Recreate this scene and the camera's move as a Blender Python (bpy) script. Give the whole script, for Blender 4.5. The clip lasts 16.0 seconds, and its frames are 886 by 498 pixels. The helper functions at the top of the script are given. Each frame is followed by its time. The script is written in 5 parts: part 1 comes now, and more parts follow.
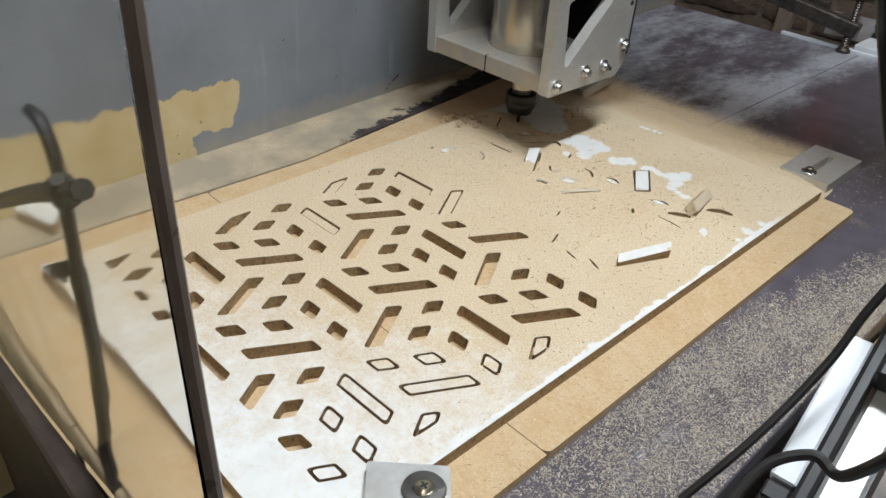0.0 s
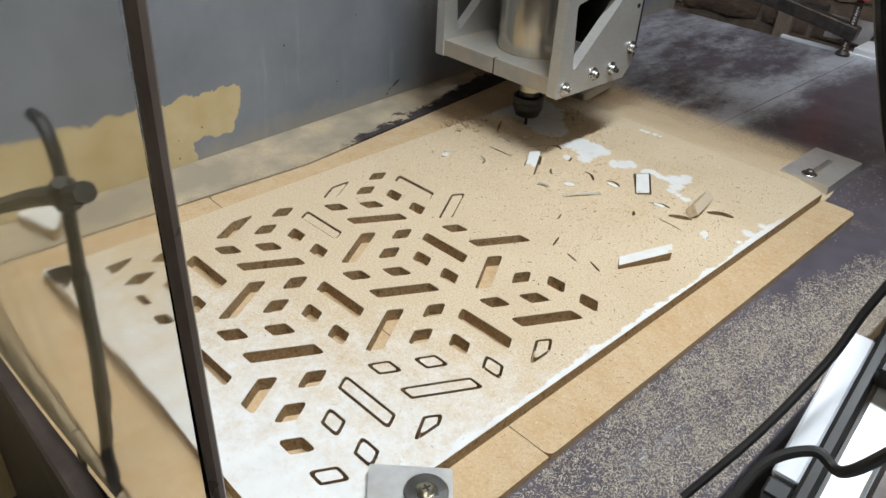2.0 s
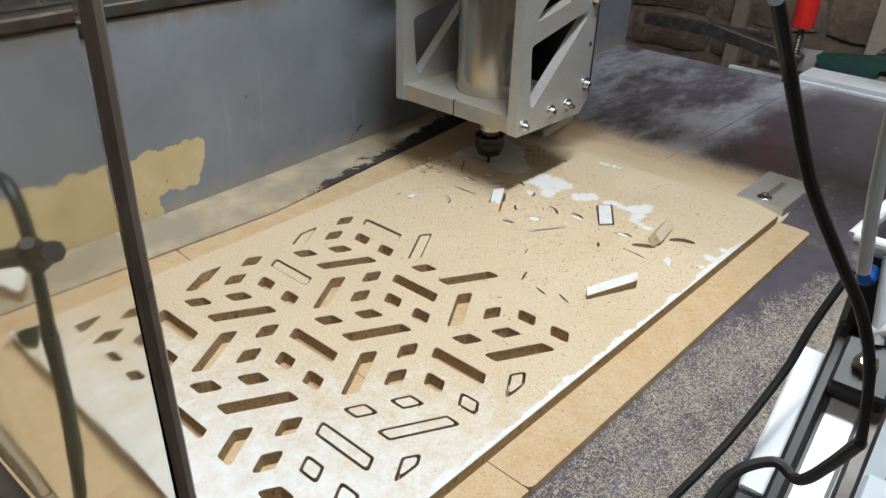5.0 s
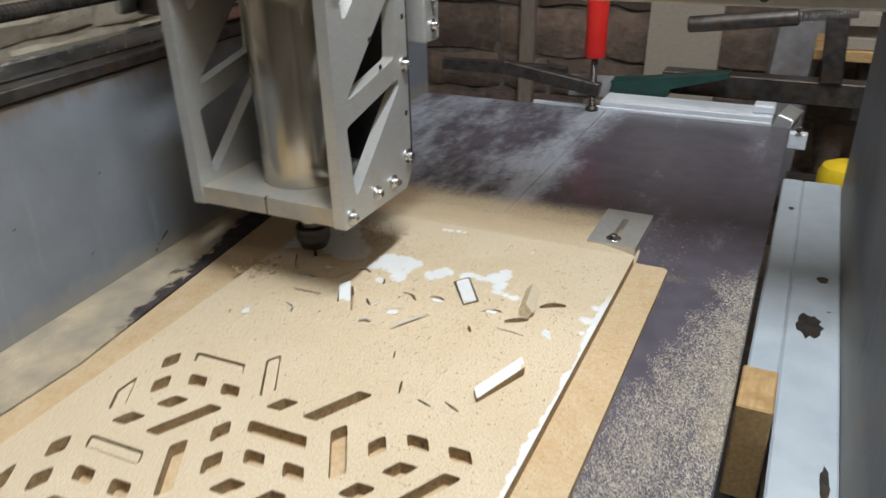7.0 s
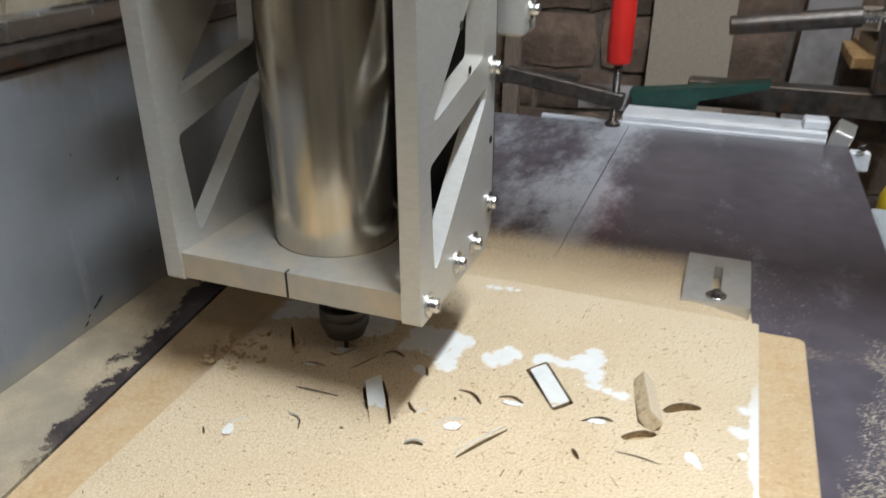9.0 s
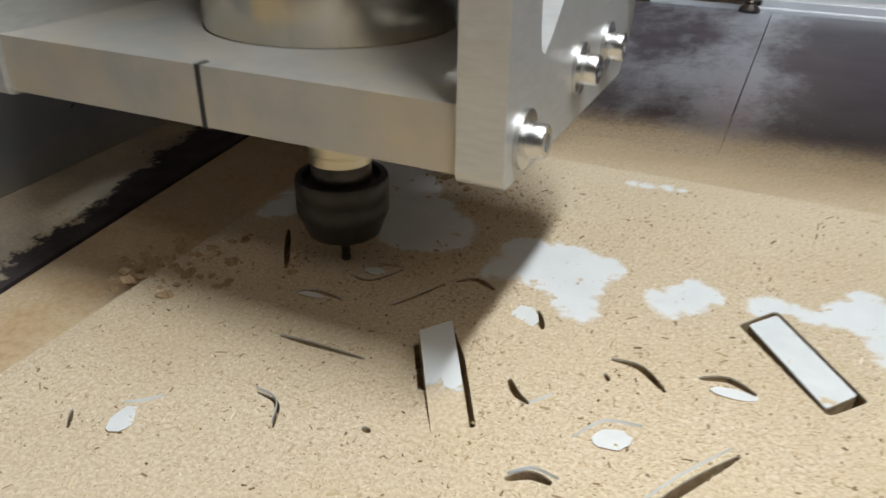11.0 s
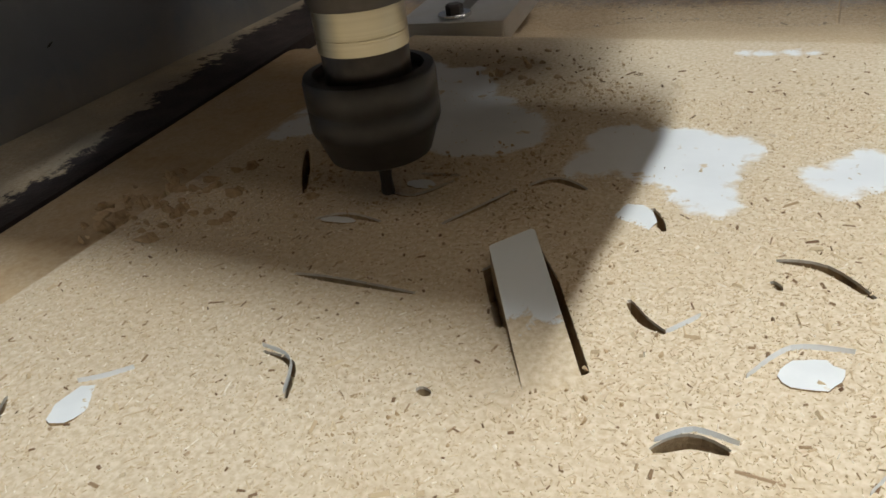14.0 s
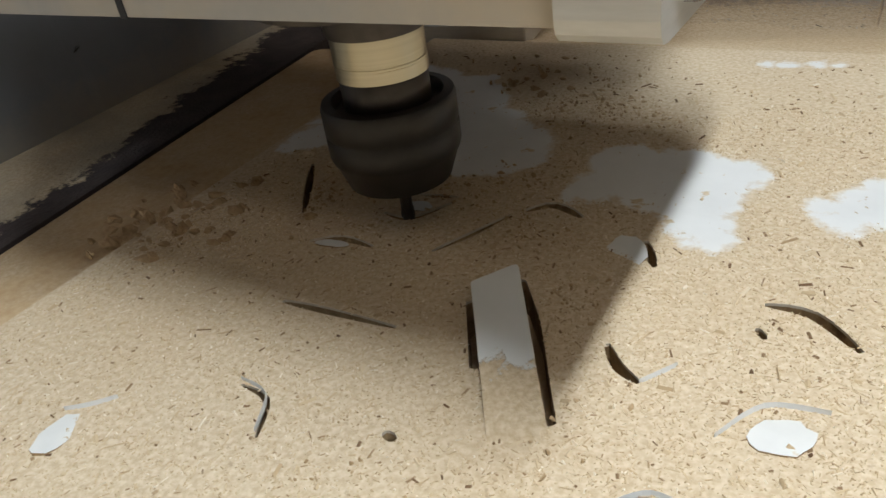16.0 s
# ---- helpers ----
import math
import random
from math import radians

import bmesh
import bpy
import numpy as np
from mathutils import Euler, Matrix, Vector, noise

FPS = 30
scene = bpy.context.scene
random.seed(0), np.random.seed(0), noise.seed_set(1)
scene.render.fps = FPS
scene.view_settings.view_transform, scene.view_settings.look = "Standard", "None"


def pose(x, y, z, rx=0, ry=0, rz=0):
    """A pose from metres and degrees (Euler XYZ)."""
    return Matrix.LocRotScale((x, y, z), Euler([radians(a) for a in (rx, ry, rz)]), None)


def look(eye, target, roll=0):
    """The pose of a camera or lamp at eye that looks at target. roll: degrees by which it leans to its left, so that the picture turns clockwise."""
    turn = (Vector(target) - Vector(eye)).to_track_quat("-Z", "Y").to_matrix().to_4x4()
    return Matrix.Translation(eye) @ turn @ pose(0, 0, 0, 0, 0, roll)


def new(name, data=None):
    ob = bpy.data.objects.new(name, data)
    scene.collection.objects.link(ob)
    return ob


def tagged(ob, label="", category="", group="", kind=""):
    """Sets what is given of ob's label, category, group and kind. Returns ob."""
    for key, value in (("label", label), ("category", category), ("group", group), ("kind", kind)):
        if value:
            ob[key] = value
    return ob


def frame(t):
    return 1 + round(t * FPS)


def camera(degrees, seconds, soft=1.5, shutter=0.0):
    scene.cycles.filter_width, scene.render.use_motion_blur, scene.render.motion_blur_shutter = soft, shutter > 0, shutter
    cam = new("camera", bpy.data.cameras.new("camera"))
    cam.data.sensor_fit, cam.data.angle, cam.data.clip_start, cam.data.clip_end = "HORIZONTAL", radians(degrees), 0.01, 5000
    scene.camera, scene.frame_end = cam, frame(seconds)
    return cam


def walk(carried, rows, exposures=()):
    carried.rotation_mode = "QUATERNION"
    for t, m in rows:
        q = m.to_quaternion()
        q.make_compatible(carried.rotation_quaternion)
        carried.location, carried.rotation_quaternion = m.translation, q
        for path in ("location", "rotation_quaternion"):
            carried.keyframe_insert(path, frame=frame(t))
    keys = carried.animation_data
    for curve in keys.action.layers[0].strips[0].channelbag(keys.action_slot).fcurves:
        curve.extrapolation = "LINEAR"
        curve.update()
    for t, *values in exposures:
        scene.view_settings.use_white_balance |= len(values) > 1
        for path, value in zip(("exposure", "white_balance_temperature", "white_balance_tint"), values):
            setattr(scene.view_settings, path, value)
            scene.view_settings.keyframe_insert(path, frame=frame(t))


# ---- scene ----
cam = camera(61.7, 16.0, shutter=0.5)
PATH = [
    (0, (0.185, 0.039, 0.33), (-0.987, 1.239, -0.759), 4.0),
    (0.5, (0.182, 0.037, 0.33), (-0.995, 1.234, -0.756), 3.9),
    (1, (0.181, 0.037, 0.329), (-0.998, 1.231, -0.759), 3.8),
    (1.5, (0.183, 0.037, 0.328), (-0.993, 1.238, -0.756), 3.9),
    (2, (0.186, 0.038, 0.329), (-0.994, 1.241, -0.748), 3.7),
    (2.5, (0.186, 0.038, 0.331), (-1.001, 1.241, -0.74), 3.6),
    (3, (0.181, 0.041, 0.33), (-0.981, 1.263, -0.745), 3.7),
    (3.2, (0.179, 0.045, 0.329), (-0.955, 1.308, -0.729), 3.7),
    (5.5, (0.193, 0.033, 0.336), (-0.967, 1.362, -0.605), 1.4),
    (6, (0.183, 0.043, 0.34), (-0.919, 1.456, -0.548), 0.4),
    (6.5, (0.151, 0.063, 0.341), (-0.818, 1.549, -0.582), -1.3),
    (7, (0.109, 0.099, 0.338), (-0.687, 1.706, -0.547), -1.5),
    (7.5, (0.056, 0.134, 0.337), (-0.645, 1.787, -0.543), -2.8),
    (8, (0.026, 0.168, 0.346), (-0.667, 1.857, -0.471), -0.9),
    (8.5, (-0.014, 0.215, 0.321), (-0.642, 1.939, -0.474), 0.4),
    (9, (-0.06, 0.251, 0.282), (-0.709, 1.939, -0.571), 0.0),
    (9.5, (-0.078, 0.296, 0.253), (-0.708, 1.937, -0.702), 0.7),
    (10, (-0.111, 0.333, 0.19), (-0.813, 1.97, -0.718), 2.0),
    (10.2, (-0.128, 0.36, 0.177), (-0.797, 2.004, -0.743), 3.0),
    (12.3, (-0.171, 0.459, 0.098), (-1.041, 1.961, -0.896), -4.1),
    (12.5, (-0.171, 0.466, 0.096), (-1.024, 1.974, -0.904), -5.0),
    (13, (-0.179, 0.471, 0.093), (-1.023, 1.983, -0.909), -6.7),
    (13.5, (-0.183, 0.474, 0.088), (-1.016, 1.99, -0.915), -6.7),
    (14, (-0.186, 0.473, 0.088), (-1.044, 1.966, -0.929), -7.4),
    (14.5, (-0.185, 0.48, 0.093), (-1.081, 1.919, -0.968), -8.5),
    (15, (-0.177, 0.488, 0.094), (-1.149, 1.883, -0.958), -8.8),
    (15.5, (-0.174, 0.489, 0.096), (-1.13, 1.891, -0.963), -8.9),
    (16, (-0.176, 0.486, 0.096), (-1.136, 1.892, -0.953), -8.7),
]
walk(cam, [(t, look(eye, target, roll)) for t, eye, target, roll in PATH],
     exposures=[(0, -0.22), (5.5, -0.14), (7, -0.04), (8.5, 0.12), (9.3, 0.12), (10, -0.10), (13, -0.14), (15.5, -0.08), (16, -0.06)])

# ---- world and lights ----
world = bpy.data.worlds.new("world")
scene.world = world
world.use_nodes = True
world.node_tree.nodes["Background"].inputs[0].default_value = (0.62, 0.56, 0.5, 1)
world.node_tree.nodes["Background"].inputs[1].default_value = 0.01


def area(name, eye, target, sx, sy, watts, colour):
    data = bpy.data.lights.new(name, "AREA")
    data.shape, data.size, data.size_y, data.energy, data.color = "RECTANGLE", sx, sy, watts, colour
    ob = new(name, data)
    ob.matrix_world = look(eye, target)
    return ob


# the long tube over the machine, and two weak fill lights added out of view
tube = area("tube_light", (0.13, 0.42, 1.18), (0.13, 0.42, 0), 0.06, 0.50, 19.5, (0.86, 0.94, 1.0))
# warm fill to lift the shade and the far end; no known source
area("front_fill_light", (0.9, -0.6, 1.52), (0.9, -0.6, 0), 1.2, 0.3, 0.46, (1.0, 0.82, 0.66))
area("far_fill_light", (0.35, 1.12, 1.52), (0.35, 1.12, 0), 1.2, 0.25, 1.6, (1.0, 0.90, 0.80))


# ---- materials ----
def nodes_of(name):
    m = bpy.data.materials.new(name)
    m.use_nodes = True
    n = m.node_tree.nodes
    return m, n, m.node_tree.links, n["Principled BSDF"]


def col(c):
    return (c[0], c[1], c[2], 1.0)


def noise_node(n, l, coords, scale, detail=4.0, rough=0.55):
    t = n.new("ShaderNodeTexNoise")
    t.inputs["Scale"].default_value, t.inputs["Detail"].default_value, t.inputs["Roughness"].default_value = scale, detail, rough
    l.new(coords, t.inputs["Vector"])
    return t.outputs["Fac"]


def ramp(n, l, fac, lo, hi):
    r = n.new("ShaderNodeMapRange")
    r.inputs["From Min"].default_value, r.inputs["From Max"].default_value = lo, hi
    l.new(fac, r.inputs["Value"])
    return r.outputs["Result"]


def mix(n, l, fac, a, b):
    m = n.new("ShaderNodeMix")
    m.data_type = "RGBA"
    if isinstance(fac, (int, float)):
        m.inputs["Factor"].default_value = fac
    else:
        l.new(fac, m.inputs["Factor"])
    for k, v in (("A", a), ("B", b)):
        s = [i for i in m.inputs if i.name == k and i.type == "RGBA"][0]
        if isinstance(v, tuple):
            s.default_value = col(v)
        else:
            l.new(v, s)
    return [o for o in m.outputs if o.type == "RGBA"][0]


def maths(n, l, op, a, b=None, clamp=False):
    m = n.new("ShaderNodeMath")
    m.operation, m.use_clamp = op, clamp
    for i, v in enumerate((a, b)):
        if v is None:
            continue
        if isinstance(v, (int, float)):
            m.inputs[i].default_value = v
        else:
            l.new(v, m.inputs[i])
    return m.outputs[0]


def bumped(n, l, bsdf, height, strength, distance=0.001):
    b = n.new("ShaderNodeBump")
    b.inputs["Strength"].default_value, b.inputs["Distance"].default_value = strength, distance
    l.new(height, b.inputs["Height"])
    l.new(b.outputs["Normal"], bsdf.inputs["Normal"])


def surface(name, c1, c2, rough, metal=0.0, grain=80.0, stain=None, stain_scale=9.0, stain_at=(0.55, 0.68), bump=0.3, stretch=(1, 1, 1), vary=0.0, dist=0.0008):
    """Two colours of grain, one of larger stains, a rough bump."""
    m, n, l, b = nodes_of(name)
    tc = n.new("ShaderNodeTexCoord")
    mp = n.new("ShaderNodeMapping")
    mp.inputs["Scale"].default_value = stretch
    l.new(tc.outputs["Object"], mp.inputs["Vector"])
    fine = noise_node(n, l, mp.outputs["Vector"], grain, 6)
    c = mix(n, l, ramp(n, l, fine, 0.32, 0.68), c1, c2)
    if stain:
        big = noise_node(n, l, tc.outputs["Object"], stain_scale, 7, 0.62)
        mask = ramp(n, l, big, *stain_at)
        c = mix(n, l, mask, c, stain)
    if vary:
        info = n.new("ShaderNodeObjectInfo")
        hsv = n.new("ShaderNodeHueSaturation")
        v = n.new("ShaderNodeMapRange")
        v.inputs["To Min"].default_value, v.inputs["To Max"].default_value = 1 - vary, 1 + vary
        l.new(info.outputs["Random"], v.inputs["Value"])
        l.new(v.outputs["Result"], hsv.inputs["Value"])
        l.new(c, hsv.inputs["Color"])
        c = hsv.outputs["Color"]
    l.new(c, b.inputs["Base Color"])
    rr = n.new("ShaderNodeMapRange")
    rr.inputs["To Min"].default_value, rr.inputs["To Max"].default_value = max(rough - 0.1, 0.03), min(rough + 0.1, 1)
    l.new(fine, rr.inputs["Value"])
    l.new(rr.outputs["Result"], b.inputs["Roughness"])
    b.inputs["Metallic"].default_value = metal
    if bump:
        bumped(n, l, b, fine, bump, dist)
    return m


DUST1, DUST2, DUST3 = (0.495, 0.372, 0.225), (0.655, 0.54, 0.382), (0.24, 0.145, 0.07)


def dust_colour(n, l, coords):
    """Sawdust: pale and dark splinters in a tan meal."""
    sp = n.new("ShaderNodeTexVoronoi")
    sp.inputs["Scale"].default_value = 520
    l.new(coords, sp.inputs["Vector"])
    fine = noise_node(n, l, coords, 700, 3)
    c = mix(n, l, ramp(n, l, fine, 0.35, 0.65), DUST1, DUST2)
    dark = noise_node(n, l, coords, 330, 3, 0.7)
    c = mix(n, l, maths(n, l, "MULTIPLY", ramp(n, l, dark, 0.64, 0.74), 0.6, True), c, DUST3)
    warm = noise_node(n, l, coords, 14, 4)
    c = mix(n, l, maths(n, l, "MULTIPLY", ramp(n, l, warm, 0.4, 0.75), 0.35, True), c, (0.46, 0.32, 0.17))
    h = maths(n, l, "ADD", fine, maths(n, l, "MULTIPLY", sp.outputs["Distance"], 0.25))
    return c, h


def blobs(n, l, coords, centres, wobble=0.02):
    """A mask, one inside ragged spots at the centres (x, y, radius), nought outside."""
    nz = n.new("ShaderNodeTexNoise")
    nz.inputs["Scale"].default_value, nz.inputs["Detail"].default_value, nz.inputs["Roughness"].default_value = 85, 8, 0.74
    l.new(coords, nz.inputs["Vector"])
    sub = n.new("ShaderNodeVectorMath")
    sub.operation = "SUBTRACT"
    sub.inputs[1].default_value = (0.5, 0.5, 0.5)
    l.new(nz.outputs["Color"], sub.inputs[0])
    sc = n.new("ShaderNodeVectorMath")
    sc.operation = "SCALE"
    sc.inputs["Scale"].default_value = wobble * 2
    l.new(sub.outputs[0], sc.inputs[0])
    add = n.new("ShaderNodeVectorMath")
    l.new(coords, add.inputs[0])
    l.new(sc.outputs[0], add.inputs[1])
    flat = n.new("ShaderNodeVectorMath")
    flat.operation = "MULTIPLY"
    flat.inputs[1].default_value = (1, 1, 0)
    l.new(add.outputs[0], flat.inputs[0])
    best = None
    for x, y, r in centres:
        d = n.new("ShaderNodeVectorMath")
        d.operation = "DISTANCE"
        d.inputs[1].default_value = (x, y, 0)
        l.new(flat.outputs[0], d.inputs[0])
        v = maths(n, l, "SUBTRACT", d.outputs["Value"], r)
        best = v if best is None else maths(n, l, "MINIMUM", best, v)
    return ramp(n, l, best, 0.0012, -0.0012)


BARE_AREAS = [
    ([(-0.352, 0.648), (-0.357, 0.745), (-0.328, 0.735), (-0.302, 0.730), (-0.287, 0.704), (-0.262, 0.685), (-0.256, 0.667), (-0.272, 0.648), (-0.300, 0.655), (-0.318, 0.662), (-0.336, 0.656)], 13),
    ([(-0.246, 0.645), (-0.248, 0.676), (-0.242, 0.681), (-0.220, 0.684), (-0.201, 0.680), (-0.197, 0.669), (-0.202, 0.653), (-0.200, 0.633), (-0.212, 0.633), (-0.218, 0.644), (-0.232, 0.650)], 12),
    ([(-0.194, 0.663), (-0.184, 0.665), (-0.176, 0.679), (-0.162, 0.674), (-0.163, 0.663), (-0.174, 0.650), (-0.184, 0.646), (-0.187, 0.657)], 7),
    ([(-0.158, 0.668), (-0.150, 0.678), (-0.134, 0.675), (-0.117, 0.700), (-0.108, 0.690), (-0.105, 0.655), (-0.085, 0.650), (-0.090, 0.643), (-0.114, 0.646), (-0.120, 0.665), (-0.136, 0.665)], 12),
]


def inside_depth(x, y, poly):
    """How deep a place lies within a polygon; below nought outside."""
    hit, near = False, 9.0
    for i in range(len(poly)):
        (ax, ay), (bx, by) = poly[i - 1], poly[i]
        if (ay > y) != (by > y) and x < (bx - ax) * (y - ay) / (by - ay) + ax:
            hit = not hit
        t = max(0.0, min(1.0, ((x - ax) * (bx - ax) + (y - ay) * (by - ay)) / ((bx - ax) ** 2 + (by - ay) ** 2)))
        near = min(near, math.hypot(ax + t * (bx - ax) - x, ay + t * (by - ay) - y))
    return near if hit else -near


def filling_spots(poly, count, step=0.0016):
    """Round spots that together fill a polygon, the largest first."""
    xs, ys = [p[0] for p in poly], [p[1] for p in poly]
    grid = [(min(xs) + i * step, min(ys) + j * step) for i in range(int((max(xs) - min(xs)) / step) + 1) for j in range(int((max(ys) - min(ys)) / step) + 1)]
    cand = [(inside_depth(x, y, poly), x, y) for x, y in grid]
    cand = sorted((c for c in cand if c[0] > 0.0012), reverse=True)
    spots = []
    while cand and len(spots) < count:
        best = max(cand, key=lambda c: sum(1 for d in cand if (d[1] - c[1]) ** 2 + (d[2] - c[2]) ** 2 < c[0] ** 2))
        spots.append((best[1], best[2], best[0]))
        cand = [d for d in cand if (d[1] - best[1]) ** 2 + (d[2] - best[2]) ** 2 >= best[0] ** 2]
    return spots


BARE = [spot for poly, count in BARE_AREAS for spot in filling_spots(poly, count, 0.0024)]
BARE += [(-0.150, 0.668, 0.006), (-0.213, 0.757, 0.0030), (-0.206, 0.7575, 0.0034), (-0.198, 0.7585, 0.0032), (-0.191, 0.759, 0.0026), (-0.020, 0.660, 0.004), (-0.022, 0.636, 0.005), (-0.020, 0.615, 0.003)]


def panel_top_material():
    m, n, l, b = nodes_of("dusty_white_laminate")
    tc = n.new("ShaderNodeTexCoord")
    co = tc.outputs["Object"]
    xyz = n.new("ShaderNodeSeparateXYZ")
    l.new(co, xyz.inputs[0])
    dust, h = dust_colour(n, l, co)
    white = mix(n, l, ramp(n, l, noise_node(n, l, co, 60, 4), 0.3, 0.7), (0.66, 0.66, 0.645), (0.73, 0.73, 0.715))
    # the meal lies thin by the front edge and close and thick towards the cutter
    lie = maths(n, l, "ADD", xyz.outputs["Y"], maths(n, l, "MULTIPLY", xyz.outputs["X"], -0.55))
    cover = ramp(n, l, lie, 0.16, 0.50)
    patchy = maths(n, l, "ADD", maths(n, l, "MULTIPLY", noise_node(n, l, co, 55, 7, 0.72), 0.55), maths(n, l, "MULTIPLY", noise_node(n, l, co, 210, 5, 0.75), 0.45))
    thin = maths(n, l, "SUBTRACT", maths(n, l, "ADD", cover, maths(n, l, "MULTIPLY", patchy, 1.7)), 0.98)
    amount = ramp(n, l, thin, 0.0, 0.55)
    veil = maths(n, l, "MULTIPLY", amount, 0.94, True)
    bare = blobs(n, l, co, BARE, 0.008)
    # clots of meal left on the bare laminate
    bare = maths(n, l, "MULTIPLY", bare, ramp(n, l, noise_node(n, l, co, 95, 4, 0.6), 0.665, 0.64))
    rim = maths(n, l, "ADD", xyz.outputs["X"], maths(n, l, "MULTIPLY", maths(n, l, "SUBTRACT", noise_node(n, l, co, 34, 7, 0.7), 0.5), 0.022))
    bare = maths(n, l, "MAXIMUM", bare, maths(n, l, "MULTIPLY", ramp(n, l, rim, -0.0170, -0.0155), ramp(n, l, xyz.outputs["Y"], 0.70, 0.66)))
    amount = maths(n, l, "MULTIPLY", veil, maths(n, l, "SUBTRACT", 1.0, maths(n, l, "MULTIPLY", bare, 0.97)), True)
    l.new(mix(n, l, amount, white, dust), b.inputs["Base Color"])
    r = n.new("ShaderNodeMapRange")
    r.inputs["To Min"].default_value, r.inputs["To Max"].default_value = 0.38, 0.92
    l.new(amount, r.inputs["Value"])
    l.new(r.outputs["Result"], b.inputs["Roughness"])
    bumped(n, l, b, maths(n, l, "MULTIPLY", maths(n, l, "ADD", h, maths(n, l, "MULTIPLY", noise_node(n, l, co, 260, 5, 0.7), 0.8)), amount), 0.14, 0.0009)
    return m


def dusty(name, base1, base2, grain, dust_lo, dust_hi, centres, wobble, rough=0.6, streak=(0.5, 0.52, 0.55), streak_at=(0.60, 0.75), stretch=(1, 1, 1), speck=None):
    """A board or plate with ragged heaps of sawdust at the centres and a thin film of pale dust."""
    m, n, l, b = nodes_of(name)
    tc = n.new("ShaderNodeTexCoord")
    co = tc.outputs["Object"]
    mp = n.new("ShaderNodeMapping")
    mp.inputs["Scale"].default_value = stretch
    l.new(co, mp.inputs["Vector"])
    dust, h = dust_colour(n, l, co)
    g = noise_node(n, l, mp.outputs["Vector"], grain, 6)
    c = mix(n, l, ramp(n, l, g, 0.3, 0.7), base1, base2)
    film = noise_node(n, l, mp.outputs["Vector"], 7, 9, 0.7)
    c = mix(n, l, maths(n, l, "MULTIPLY", ramp(n, l, film, *streak_at), 0.55, True), c, streak)
    amount = None
    if centres:
        nz = noise_node(n, l, co, 240, 5, 0.75)
        xyz = n.new("ShaderNodeSeparateXYZ")
        l.new(co, xyz.inputs[0])
        flat = n.new("ShaderNodeCombineXYZ")
        l.new(xyz.outputs["X"], flat.inputs["X"])
        l.new(xyz.outputs["Y"], flat.inputs["Y"])
        best = None
        for x, y, r, soft in centres:
            d = n.new("ShaderNodeVectorMath")
            d.operation = "DISTANCE"
            d.inputs[1].default_value = (x, y, 0)
            l.new(flat.outputs[0], d.inputs[0])
            v = n.new("ShaderNodeMapRange")
            v.inputs["From Min"].default_value, v.inputs["From Max"].default_value = r + soft, r - soft
            l.new(d.outputs["Value"], v.inputs["Value"])
            best = v.outputs["Result"] if best is None else maths(n, l, "MAXIMUM", best, v.outputs["Result"])
        edge = noise_node(n, l, co, 30, 5, 0.7)
        amount = ramp(n, l, maths(n, l, "ADD", best, maths(n, l, "ADD", maths(n, l, "MULTIPLY", nz, 0.9), maths(n, l, "MULTIPLY", edge, wobble))), dust_lo, dust_hi)
    elif dust_hi:
        amount = ramp(n, l, noise_node(n, l, co, 50, 8, 0.7), dust_lo, dust_hi)
    if amount is not None:
        c = mix(n, l, maths(n, l, "MULTIPLY", amount, 0.95, True), c, dust)
        g = maths(n, l, "ADD", maths(n, l, "MULTIPLY", g, 0.3), maths(n, l, "MULTIPLY", h, amount))
    l.new(c, b.inputs["Base Color"])
    b.inputs["Roughness"].default_value = rough
    bumped(n, l, b, g, 0.5, 0.0008)
    return m


M_TOP = panel_top_material()
M_CHIP = surface("chipboard_edge", (0.24, 0.155, 0.075), (0.40, 0.28, 0.15), 0.9, grain=420, stain=(0.13, 0.075, 0.035), stain_scale=160, bump=0.8)
M_WHITE = surface("white_laminate", (0.63, 0.63, 0.61), (0.70, 0.70, 0.675), 0.4, grain=120, stain=(0.58, 0.45, 0.29), stain_scale=70, stain_at=(0.62, 0.68), bump=0.05)
M_SPOIL = dusty("dusty_spoilboard", (0.44, 0.285, 0.145), (0.55, 0.39, 0.215), 300, 0.36, 0.80, None, 0, 0.85, (0.66, 0.50, 0.30), (0.55, 0.72))


